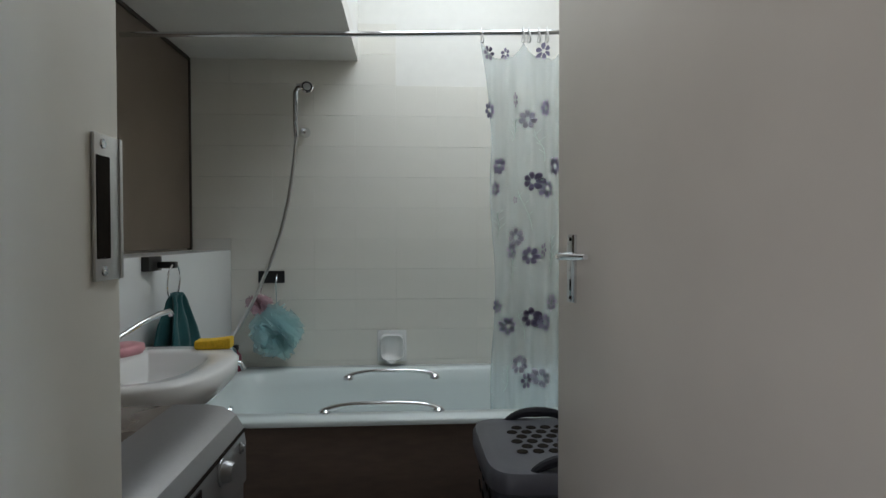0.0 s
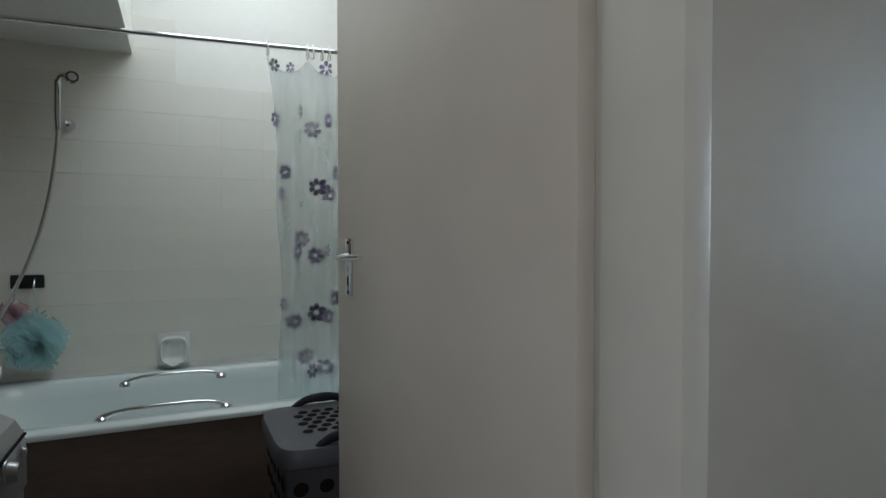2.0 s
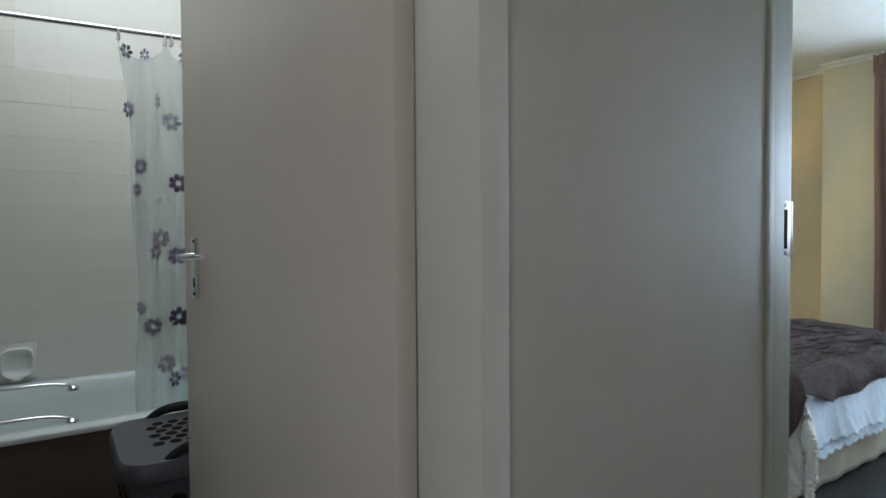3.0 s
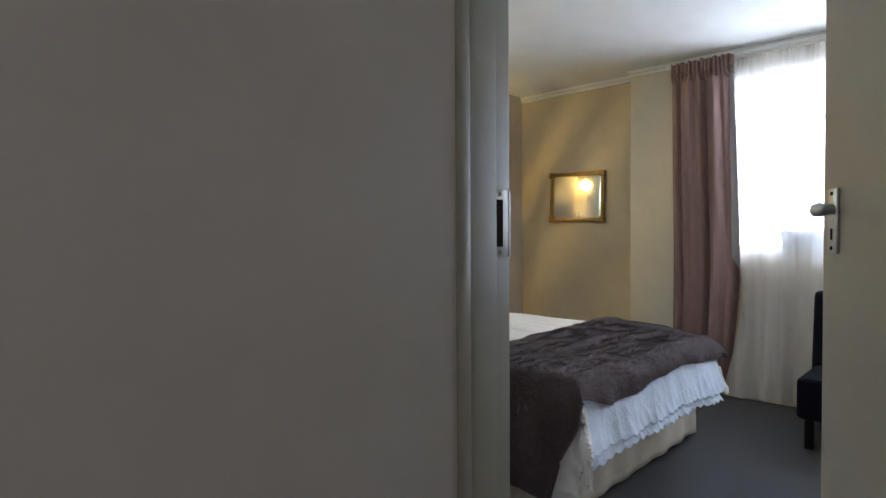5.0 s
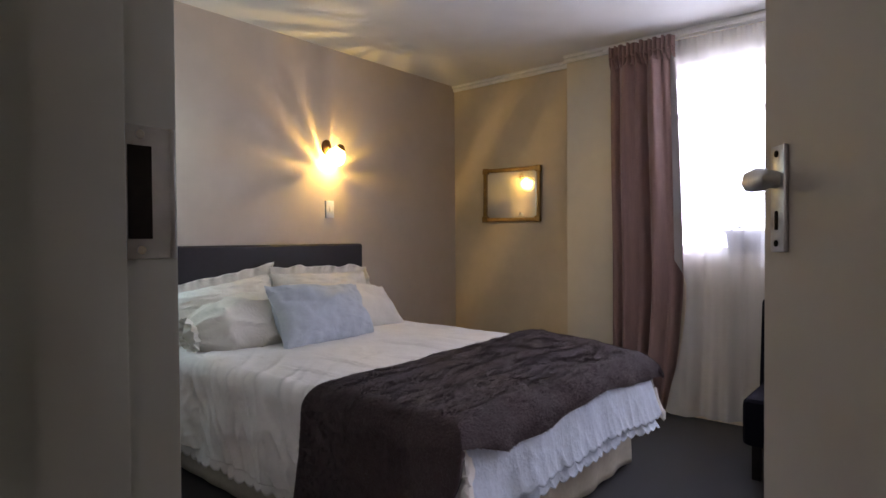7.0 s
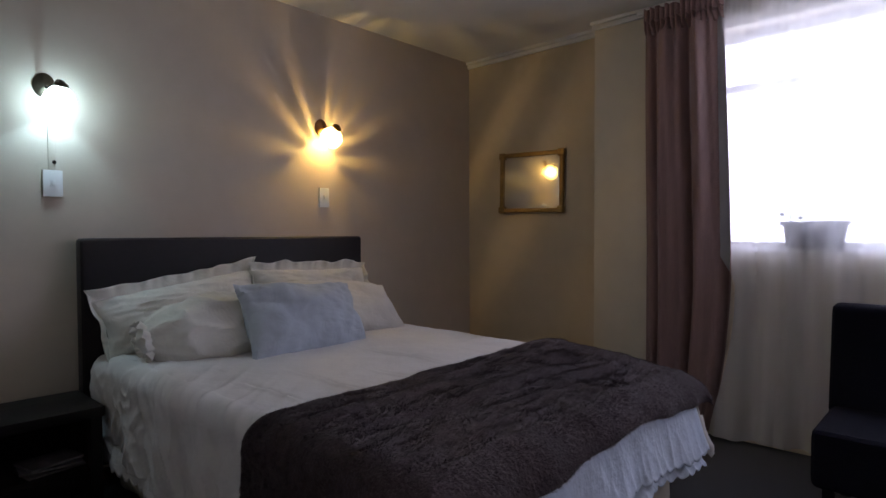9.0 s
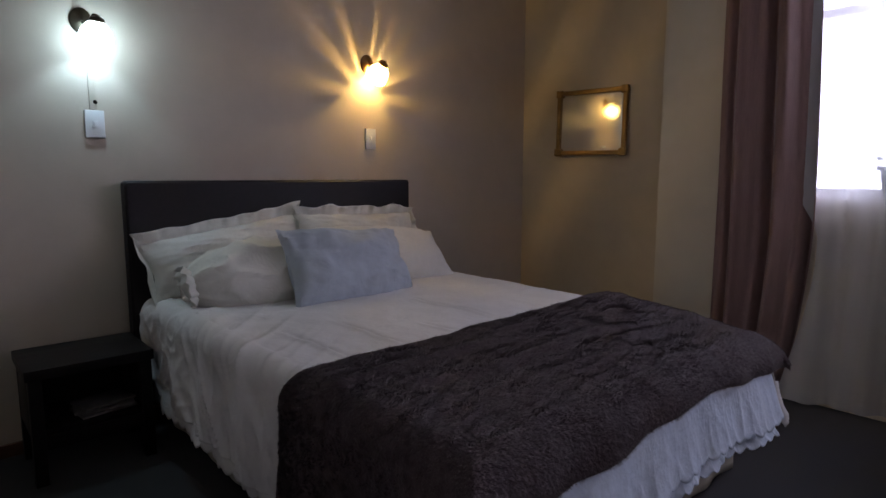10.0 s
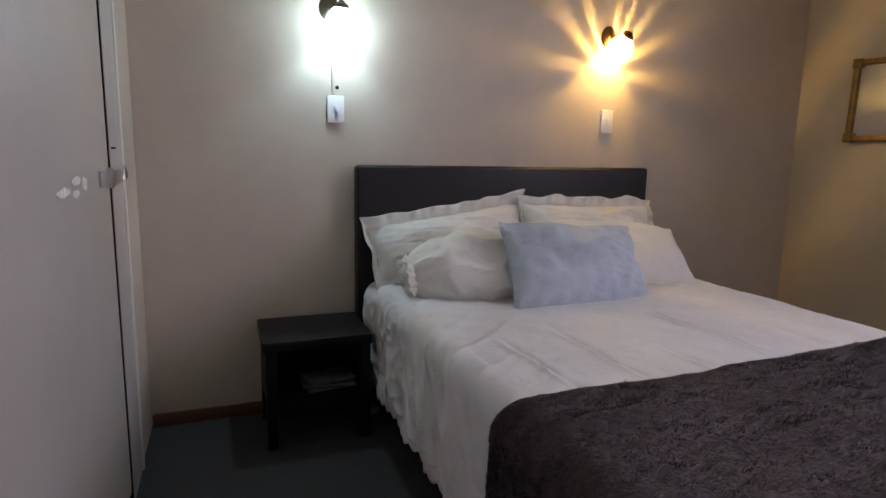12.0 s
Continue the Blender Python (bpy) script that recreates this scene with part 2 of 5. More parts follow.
M = {
    "wall_bed": mat("bedroom_wall_paint", (0.585, 0.485, 0.385), 0.55, vary=0.06, grain=9, patch=1.3, bump=0.12, bump_scale=70),
    # one even colour, more golden than the head wall
    "wall_east": mat("golden_east_wall", (0.60, 0.475, 0.32), 0.55, vary=0.07, grain=9, patch=1.3, bump=0.12, bump_scale=70),
    "wall_cream": mat("cream_wall_paint", (0.67, 0.59, 0.45), 0.6, vary=0.05, grain=9, patch=1.5, bump=0.12, bump_scale=70),
    "wall_hall": mat("hall_wall_paint", (0.57, 0.54, 0.478), 0.5, vary=0.05, grain=7, patch=2, bump=0.1, bump_scale=60),
    # one brown tone, darker and more orange than the other passage walls
    "wall_tan": mat("tan_brown_wall", (0.16, 0.09, 0.03), 0.65, vary=0.1, grain=6, patch=2, bump=0.08, bump_scale=60),
    # a browner beige than the bathroom door, also darkened for the leaf's shaded face
    "door_beige_shaded": mat("shaded_beige_door_enamel", (0.57, 0.49, 0.40), 0.45, vary=0.05, grain=5, patch=1.5, bump=0.06, bump_scale=30),
    # grey enamel darkened towards olive because the bedroom jamb stands against the light
    "frame_shaded": mat("shaded_frame_enamel", (0.36, 0.345, 0.275), 0.45, vary=0.06, grain=8, patch=2, bump=0.04, bump_scale=30),
    "door": mat("door_enamel", (0.68, 0.625, 0.555), 0.42, vary=0.05, grain=5, patch=1.5, bump=0.06, bump_scale=30),
    "frame": mat("steel_frame_enamel", (0.76, 0.74, 0.67), 0.42, vary=0.05, grain=8, patch=2, bump=0.04, bump_scale=30),
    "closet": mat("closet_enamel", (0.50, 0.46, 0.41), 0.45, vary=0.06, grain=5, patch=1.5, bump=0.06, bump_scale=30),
    "white": mat("white_paint", (0.80, 0.79, 0.76), 0.5, vary=0.04, grain=12, patch=2, bump=0.06, bump_scale=60),
    "ceiling": mat("ceiling_paint", (0.78, 0.76, 0.72), 0.8, vary=0.05, grain=6, patch=1.2, bump=0.1, bump_scale=50),
    "cornice": mat("cornice_paint", (0.76, 0.74, 0.69), 0.5, vary=0.05, grain=14, patch=2, bump=0.05),
    "carpet": mat("grey_blue_carpet", (0.034, 0.034, 0.036), 0.95, vary=0.25, grain=220, patch=2.2, bump=0.7, bump_scale=420, sheen=0.1),
    "tilefloor": mat("dark_vinyl_floor", (0.10, 0.085, 0.075), 0.5, vary=0.2, grain=30, patch=3, bump=0.1),
    "tile": mat("cream_glazed_tile", (0.78, 0.76, 0.70), 0.16, vary=0.03, grain=6, patch=2, bump=0.03, bump_scale=14),
    "grout": mat("cream_grout", (0.78, 0.77, 0.73), 0.7, vary=0.03, grain=20, patch=2, bump=0.02),
    "ledge": mat("white_gloss_tile_wall", (0.80, 0.82, 0.83), 0.2, vary=0.03, grain=6, patch=2, bump=0.03, bump_scale=14),
    "brown_panel": mat("brown_board", (0.20, 0.155, 0.12), 0.5, vary=0.12, grain=5, patch=1.4, bump=0.06, bump_scale=30),
    "dark_trim": mat("dark_brown_trim", (0.045, 0.032, 0.025), 0.5, vary=0.2, grain=40, bump=0.05),
    "apron": mat("brown_bath_panel", (0.19, 0.137, 0.112), 0.45, vary=0.18, grain=14, patch=2.5, bump=0.08, stretch=(1, 1, 4)),
    "enamel": mat("white_bath_enamel", (0.73, 0.80, 0.80), 0.14, vary=0.02, grain=5, patch=1.5, bump=0.0),
    "ceramic": mat("white_ceramic", (0.83, 0.83, 0.82), 0.1, vary=0.02, grain=5, patch=2, bump=0.0),
    "chrome": mat("chrome", (0.75, 0.76, 0.78), 0.12, 1.0, vary=0.04, grain=60, bump=0.02),
    "satin": mat("satin_steel", (0.60, 0.60, 0.60), 0.32, 1.0, vary=0.08, grain=90, bump=0.04),
    "black": mat("black_plastic", (0.018, 0.018, 0.02), 0.4, vary=0.2, grain=50, bump=0.04),
    # near-black for the shade inside slots, holes and gaps; also screws and a plug
    "hole": mat("dark_recess", (0.02, 0.016, 0.013), 0.9, spec=0.05, vary=0.2, grain=60, bump=0.1),
    "silver": mat("silver_machine_paint", (0.36, 0.36, 0.37), 0.3, 0.65, vary=0.04, grain=120, patch=2, bump=0.02),
    # grey lid; the brown wall board's reflection is mixed into the colour
    "machine_top": mat("lid_with_brown_reflection", (0.25, 0.205, 0.175), 0.28, 0.45, vary=0.08, grain=40, patch=3, bump=0.03),
    "darkglass": mat("dark_machine_window", (0.012, 0.012, 0.014), 0.08, vary=0.1, grain=20, bump=0.0),
    "hamper": mat("grey_hamper_plastic", (0.085, 0.085, 0.099), 0.42, vary=0.08, grain=60, patch=3, bump=0.05),
    "hamper_dark": mat("charcoal_handle_plastic", (0.014, 0.014, 0.019), 0.6, spec=0.25, vary=0.15, grain=60, bump=0.05),
    "teal": mat("teal_towelling", (0.012, 0.105, 0.115), 0.95, vary=0.25, grain=160, patch=9, bump=0.8, bump_scale=300, sheen=0.3),
    "pink": mat("pink_soap", (0.85, 0.40, 0.45), 0.4, vary=0.08, grain=30, bump=0.05),
    "yellow": mat("yellow_sponge", (0.75, 0.47, 0.03), 0.9, vary=0.2, grain=130, patch=20, bump=0.8, bump_scale=160),
    "puff_blue": cloth("blue_net", (0.70, 0.97, 0.99), 0.62, 0.45),
    "puff_pink": cloth("pink_net", (0.96, 0.72, 0.79), 0.60, 0.45),
    "film": cloth("clear_curtain_film", (0.74, 0.91, 0.97), 0.62, 0.45, vary=0.14, gloss=0.10),
    "petal_dark": mat("dark_violet_print", (0.10, 0.085, 0.15), 0.4, vary=0.3, grain=60, patch=20, bump=0.0),
    "petal_mid": mat("violet_print", (0.22, 0.20, 0.31), 0.4, vary=0.3, grain=60, patch=20, bump=0.0),
    "petal_pale": mat("pale_lilac_print", (0.42, 0.41, 0.50), 0.4, vary=0.2, grain=60, patch=20, bump=0.0),
    "leafprint": mat("green_grey_print", (0.22, 0.34, 0.31), 0.4, vary=0.2, grain=60, bump=0.0),
    "sheer": cloth("sheer_curtain", (0.90, 0.89, 0.88), 0.36, 0.26, vary=0.05, bands=0.14),
    "drape": mat("mauve_brown_curtain", (0.30, 0.176, 0.152), 0.7, vary=0.12, grain=30, patch=4, bump=0.25, bump_scale=260, sheen=0.25,
                 stretch=(6, 6, 0.6)),
    "linen": mat("white_cotton", (0.80, 0.78, 0.75), 0.85, vary=0.05, grain=60, patch=5, bump=0.4, bump_scale=28, sheen=0.1, crumple=0.09),
    # white cotton with the window light's blue mixed into its colour
    "eyelet_window_blue": mat("window_blue_embroidered_cotton", (0.66, 0.76, 0.88), 0.85, vary=0.09, grain=70, patch=16, bump=0.7, bump_scale=60, crumple=0.03),
    "pillow": mat("ivory_pillow_cotton", (0.76, 0.73, 0.66), 0.85, vary=0.05, grain=50, patch=6, bump=0.3, bump_scale=30, crumple=0.13),
    "cushion": mat("pale_blue_cotton", (0.50, 0.56, 0.62), 0.85, vary=0.07, grain=50, patch=6, bump=0.3, bump_scale=35, crumple=0.16),
    "valance": mat("cream_valance", (0.60, 0.55, 0.46), 0.85, vary=0.1, grain=40, patch=5, bump=0.3, bump_scale=40),
    "fur": mat("charcoal_brown_fur", (0.108, 0.074, 0.077), 0.9, vary=0.2, grain=70, patch=9, bump=1.0, bump_scale=120, sheen=0.12),
    "leather": mat("dark_brown_leatherette", (0.016, 0.011, 0.013), 0.46, spec=0.3, vary=0.2, grain=60, patch=3, bump=0.25, bump_scale=240),
    "darkwood": mat("espresso_wood", (0.012, 0.009, 0.009), 0.45, spec=0.25, vary=0.3, grain=18, patch=3, bump=0.1, stretch=(1, 8, 8)),
    "skirting": mat("brown_skirting", (0.13, 0.055, 0.03), 0.45, vary=0.25, grain=20, patch=3, bump=0.1, stretch=(1, 8, 8)),
    "chair": mat("navy_black_upholstery", (0.009, 0.009, 0.016), 0.9, spec=0.12, vary=0.2, grain=120, patch=4, bump=0.4, bump_scale=260),
    "gilt": mat("antique_gilt", (0.28, 0.155, 0.042), 0.4, 0.6, vary=0.4, grain=90, patch=14, bump=0.5, bump_scale=110),
    "mirror": mat("mirror_silver", (0.70, 0.69, 0.62), 0.03, 1.0, vary=0.02, grain=20, bump=0.0),
    "brass": mat("aged_brass", (0.24, 0.12, 0.045), 0.35, 0.9, vary=0.25, grain=50, bump=0.1),
    "bronze": mat("dark_bronze", (0.12, 0.10, 0.07), 0.35, 0.9, vary=0.2, grain=50, bump=0.1),
    "switch": mat("white_switch_plastic", (0.80, 0.80, 0.78), 0.3, vary=0.02, grain=20, bump=0.0),
    "paper": mat("magazine_paper", (0.14, 0.13, 0.125), 0.5, vary=0.4, grain=25, patch=30, bump=0.1),
    "paper_torn": mat("torn_sticker_paper", (0.90, 0.88, 0.82), 0.7, vary=0.2, grain=60, patch=30, bump=0.1),
    "cardboard": mat("grey_planter", (0.045, 0.045, 0.05), 0.8, vary=0.2, grain=30, bump=0.2),
    "plaster": mat("outside_plaster", (0.55, 0.5, 0.42), 0.9, vary=0.1, grain=20, bump=0.3),
    "earth": mat("dry_lawn", (0.16, 0.14, 0.07), 0.95, vary=0.3, grain=3, patch=0.4, bump=0.5),
    "leaf": mat("pot_plant_leaf", (0.05, 0.085, 0.035), 0.5, vary=0.3, grain=40, bump=0.1),
    "clear": glass("window_pane"),
    "warm_shade": shade_glass("warm_lit_glass", (1.0, 0.80, 0.22), 9.0, 0.05, 0.82),
    "cold_shade": shade_glass("cold_lit_glass", (0.48, 0.91, 1.0), 18.0, 0.28, 0.34),
}


# ---- mesh helpers ----
def box(bm, x0, x1, y0, y1, z0, z1, bevel=0.0, seg=2):
    r = bmesh.ops.create_cube(bm, size=1.0, matrix=Matrix.Translation(((x0 + x1) / 2, (y0 + y1) / 2, (z0 + z1) / 2))
                              @ Matrix.Diagonal((abs(x1 - x0), abs(y1 - y0), abs(z1 - z0), 1)))
    if bevel:
        edges = {e for v in r["verts"] for e in v.link_edges}
        bmesh.ops.bevel(bm, geom=list(edges), offset=bevel, segments=seg, affect="EDGES", profile=0.6)
    return bm


def boxes(rows, bevel=0.0, seg=2):
    bm = bmesh.new()
    for r in rows:
        box(bm, *r, bevel=bevel, seg=seg)
    return bm


def tube(bm, pts, r, seg=10, caps=True):
    """A round bar along points; r may be a list."""
    pts = [Vector(p) for p in pts]
    rad = r if isinstance(r, (list, tuple)) else [r] * len(pts)
    rings, up = [], None
    for i, p in enumerate(pts):
        d = (pts[min(i + 1, len(pts) - 1)] - pts[max(i - 1, 0)]).normalized()
        if up is None:
            up = d.orthogonal().normalized()
        up = (up - d * up.dot(d)).normalized()
        side = d.cross(up)
        rings.append([bm.verts.new(p + (up * math.cos(a) + side * math.sin(a)) * rad[i]) for a in (math.tau * k / seg for k in range(seg))])
    for a, b in zip(rings, rings[1:]):
        for k in range(seg):
            bm.faces.new((a[k], a[(k + 1) % seg], b[(k + 1) % seg], b[k]))
    if caps:
        bm.faces.new(rings[0][::-1])
        bm.faces.new(rings[-1])
    return bm


def lathe(bm, profile, m, seg=24, wavy=0.0, ribs=0):
    """Turns (radius, height) pairs round the z axis of m, with u, v coordinates."""
    uv = bm.loops.layers.uv.verify()
    rings = []
    for r, z in profile:
        rings.append([bm.verts.new(m @ Vector(((r * (1 + wavy * math.cos(ribs * a))) * math.cos(a), (r * (1 + wavy * math.cos(ribs * a))) * math.sin(a), z)))
                      for a in (math.tau * k / seg for k in range(seg))])
    for i, (a, b) in enumerate(zip(rings, rings[1:])):
        for k in range(seg):
            f = bm.faces.new((a[k], a[(k + 1) % seg], b[(k + 1) % seg], b[k]))
            for lp, q in zip(f.loops, ((k, i), (k + 1, i), (k + 1, i + 1), (k, i + 1))):
                lp[uv].uv = (q[0] / seg, q[1] / (len(profile) - 1))
    return bm


def sheet(bm, nu, nv, fn, closed=False):
    """A grid of faces through fn(u, v), u and v from 0 to 1."""
    g = [[bm.verts.new(fn(i / nu, j / nv)) for j in range(nv + 1)] for i in range(nu if closed else nu + 1)]
    for i in range(nu):
        for j in range(nv):
            a, b = g[i], g[(i + 1) % len(g)]
            bm.faces.new((a[j], b[j], b[j + 1], a[j + 1]))
    return g


def arc(c, r, a0, a1, n, axis="xz"):
    out = []
    for k in range(n + 1):
        a = radians(a0 + (a1 - a0) * k / n)
        p = [c[0], c[1], c[2]]
        p["xyz".index(axis[0])] += r * math.cos(a)
        p["xyz".index(axis[1])] += r * math.sin(a)
        out.append(tuple(p))
    return out


def finish(bm, name, material, smooth=True, sharp=35):
    bmesh.ops.recalc_face_normals(bm, faces=bm.faces)
    me = bpy.data.meshes.new(name)
    bm.to_mesh(me)
    bm.free()
    me.materials.append(material)
    if smooth:
        me.polygons.foreach_set("use_smooth", [True] * len(me.polygons))
        me.set_sharp_from_angle(angle=radians(sharp))
    return me


def solid(name, bm, material, label="", category="", kind="", group="", smooth=True, sharp=35):
    """A top-level thing of one mesh."""
    return tagged(new(name, finish(bm, name, material, smooth, sharp)), label, category, group, kind)


def thing(name, place, label, category, group="", kind=""):
    e = new(name)
    e.location = place
    e.empty_display_size = 0.1
    return tagged(e, label, category, group, kind)


def part(name, bm, material, parent, label="", smooth=True, sharp=35):
    ob = new(name, finish(bm, name, material, smooth, sharp))
    ob.parent = parent
    if parent.data is None:
        ob.matrix_parent_inverse = Matrix.Translation(parent.location).inverted()
    return tagged(ob, label)


def moved(bm, m):
    bmesh.ops.transform(bm, matrix=m, verts=bm.verts)
    return bm


def fnoise(x, y, z=0.0):
    return noise.noise(Vector((x, y, z)))


def thicken(ob, t, offset=-1):
    md = ob.modifiers.new("thickness", "SOLIDIFY")
    md.thickness, md.offset = t, offset
    return ob


# ---- structure: walls, floors, ceilings ----
CEIL = 2.46
S = "structure"
solid("wall_bedroom_head", boxes([(3.07, 7.42, 3.165, 3.30, 0, 2.6)]), M["wall_bed"], "taupe painted plaster wall behind the bed", "wall", S, smooth=False)
solid("wall_bedroom_east", boxes([(7.268, 7.42, 2.02, 3.165, 0, 2.6)]), M["wall_east"], "golden tan plaster wall with a small mirror", "wall", S, smooth=False)
WY0, WY1, WZ0, WZ1 = -0.78, 1.36, 1.03, 2.24
solid("wall_bedroom_window", boxes([(7.15, 7.42, WY1, 2.02, 0, 2.6), (7.15, 7.42, -1.3, WY0, 0, 2.6), (7.15, 7.42, WY0, WY1, 0, WZ0),
                                    (7.15, 7.42, WY0, WY1, WZ1, 2.6)]), M["wall_cream"], "cream painted wall round the curtained window", "wall", S, smooth=False)
solid("wall_bedroom_south", boxes([(3.575, 7.15, -1.3, -1.18, 0, 2.6)]), M["wall_bed"], "taupe painted plaster wall of the bedroom", "wall", S, smooth=False)
solid("wall_bedroom_west", boxes([(3.45, 3.575, -1.3, -0.31, 0, 2.6), (3.45, 3.575, -0.31, 0.575, 2.07, 2.6), (3.40, 3.575, 0.575, 1.02, 0, 2.6)]),
      M["wall_hall"], "pale painted wall with the bedroom doorway", "wall", S, smooth=False)
solid("wall_hall_north", boxes([(2.722, 3.40, 0.50, 0.69, 0, 2.6), (1.893, 2.722, 0.50, 0.69, 2.07, 2.6)]), M["wall_hall"],
      "beige painted passage wall beside the bathroom door", "wall", S, smooth=False)
solid("wall_hall_tan", boxes([(0.2, 1.893, 0.50, 0.69, 0, 2.6)]), M["wall_tan"], "tan passage wall", "wall", S, smooth=False)
# unseen wall; its opening is added to let the fill lamp in
solid("wall_hall_south", boxes([(0.2, 0.55, -1.3, -1.18, 0, 2.6), (1.55, 3.45, -1.3, -1.18, 0, 2.6), (0.55, 1.55, -1.3, -1.18, 0, 0.88), (0.55, 1.55, -1.3, -1.18, 2.12, 2.6)]), M["wall_hall"], "plain pale passage wall with an added opening for the fill lamp", "wall", S, smooth=False)
solid("wall_hall_west", boxes([(0.08, 0.2, -1.3, 0.69, 0, 2.6)]),
      M["wall_hall"], "plain pale passage end wall", "wall", S, smooth=False)
solid("wall_bathroom_west", boxes([(0.97, 1.107, 0.69, 3.05, 0, 2.9)]), M["wall_hall"], "plain bathroom wall above the ledge", "wall", S, smooth=False)
solid("wall_bathroom_ledge", boxes([(1.107, 1.309, 0.69, 3.05, 0, 1.119)], bevel=0.006), M["ledge"], "white half-height wall with a ledge behind the basin", "wall", S)
solid("wall_bathroom_north", boxes([(0.97, 3.07, 3.056, 3.165, 0, 2.9)]), M["grout"], "cream wall behind the bath", "wall", S, smooth=False)
solid("wall_bathroom_east", boxes([(3.0, 3.07, 0.69, 3.056, 0, 2.9)]), M["wall_hall"], "plain pale bathroom side wall", "wall", S, smooth=False)
solid("wall_skylight", boxes([(1.86, 1.924, 0.69, 3.056, 2.12, 2.9), (1.924, 3.0, 0.69, 0.76, 2.07, 2.9)]), M["white"], "white side of the skylight well", "wall", S, smooth=False)
solid("floor_bedroom", boxes([(3.5, 7.42, -1.3, 3.2, -0.1, 0)]), M["carpet"], "grey-blue carpeted bedroom floor", "floor", S, smooth=False)
solid("floor_hall", boxes([(0.08, 3.5, -1.3, 0.69, -0.1, 0)]), M["carpet"], "grey-blue carpeted passage floor", "floor", S, smooth=False)
solid("floor_bathroom", boxes([(0.97, 3.07, 0.69, 3.1, -0.1, 0)]), M["tilefloor"], "dark vinyl bathroom floor", "floor", S, smooth=False)
solid("ceiling_bedroom", boxes([(3.4, 7.42, -1.3, 3.3, CEIL, CEIL + 0.12)]), M["ceiling"], "off-white painted ceiling", "ceiling", S, smooth=False)
solid("ceiling_hall", boxes([(0.08, 3.4, -1.3, 0.69, CEIL, CEIL + 0.12)]), M["ceiling"], "off-white passage ceiling", "ceiling", S, smooth=False)
solid("ceiling_bathroom", boxes([(1.107, 1.924, 0.69, 3.056, 2.042, 2.12)]), M["ceiling"], "low cream ceiling over the basin", "ceiling", S, smooth=False)
solid("ceiling_skylight", boxes([(1.924, 2.05, 0.69, 3.1, 2.9, 3.0), (2.86, 3.07, 0.69, 3.1, 2.9, 3.0), (2.05, 2.86, 0.69, 1.5, 2.9, 3.0), (2.05, 2.86, 2.9, 3.1, 2.9, 3.0)]),
      M["white"], "white ceiling round the skylight", "ceiling", S, smooth=False)
# dome added out of view so the sun casts no patch on the bath wall
sky_light = thing("window_skylight", (2.45, 2.2, 2.9), "unseen frosted dome over the skylight, added to spread the sun", "skylight", kind=S)
part("dome", boxes([(2.03, 2.88, 1.48, 2.92, 3.0, 3.02)], bevel=0.004), cloth("frosted_dome", (0.85, 0.9, 0.92), 0.0, 0.7), sky_light)
solid("ground", boxes([(-400, 400, -400, 400, -0.5, -0.3)]), M["earth"], "dry lawn outside the house", "ground", S, smooth=False)
solid("outer_roof", boxes([(-0.1, 1.92, -1.5, 3.5, 3.02, 3.1), (3.07, 7.6, -1.5, 3.5, 2.62, 2.7)]), M["plaster"], "flat roof over the rooms", "roof", S, smooth=False)


def cornice(name, x0, x1, y0, y1, label):
    """A small stepped cornice under the ceiling, along y, proud of the wall at x1."""
    bm = boxes([(x0, x1, y0, y1, CEIL - 0.022, CEIL - 0.001), (x0 + (x1 - x0) * 0.45, x1, y0, y1, CEIL - 0.05, CEIL - 0.022)], bevel=0.004)
    return solid(name, bm, M["cornice"], label, "cornice", S)


cornice("trim_cornice_east", 7.228, 7.266, 2.02, 3.163, "thin cream cornice above the mirror wall")
cornice("trim_cornice_window", 7.108, 7.148, -1.17, 2.03, "cream cornice above the window wall")
solid("baseboard_head", boxes([(3.672, 7.262, 3.147, 3.163, 0, 0.055)], bevel=0.004), M["skirting"], "low brown wooden skirting board", "skirting board", S)
solid("trim_bath_panel", boxes([(1.109, 1.122, 0.70, 3.045, 1.128, 2.028)], bevel=0.002), M["brown_panel"], "flat brown board lining the wall above the ledge", "wall panel", S)
solid("trim_bath_panel_edge", boxes([(1.109, 1.128, 3.028, 3.046, 1.121, 2.04), (1.109, 1.130, 0.70, 3.028, 2.024, 2.041)], bevel=0.002), M["dark_trim"],
      "dark brown edging strip of the wall board", "trim", S)


# ---- doors ----
def steel_frame(name, label, pieces, paint):
    f = thing(name, (pieces[0][0], pieces[0][2], 0), label, "door frame", kind=S)
    for p in pieces:
        part("frame_profile", boxes([p], bevel=0.005), paint, f)
    return f


bath_frame = steel_frame("door_frame_1", "pale enamelled steel door frame of the bathroom",
                         [(1.893, 1.905, 0.492, 0.70, 0, 2.06), (2.674, 2.722, 0.472, 0.625, 0, 2.06), (2.706, 2.722, 0.625, 0.70, 0, 2.06), (1.893, 2.722, 0.472, 0.70, 2.06, 2.10)], M["frame"])
# the backlit jamb's shade is in the enamel colour
bed_frame = steel_frame("door_frame_2", "grey enamelled steel door frame of the bedroom, coloured darker for shade",
                        [(3.386, 3.420, 0.497, 0.575, 0, 2.06), (3.420, 3.578, 0.54, 0.575, 0, 2.06), (3.42, 3.578, -0.31, -0.275, 0, 2.06), (3.42, 3.578, -0.31, 0.575, 2.06, 2.10)], M["frame_shaded"])
part("rebate", boxes([(3.421, 3.528, 0.531, 0.54, 0, 2.06)], bevel=0.002), M["frame_shaded"], bed_frame)


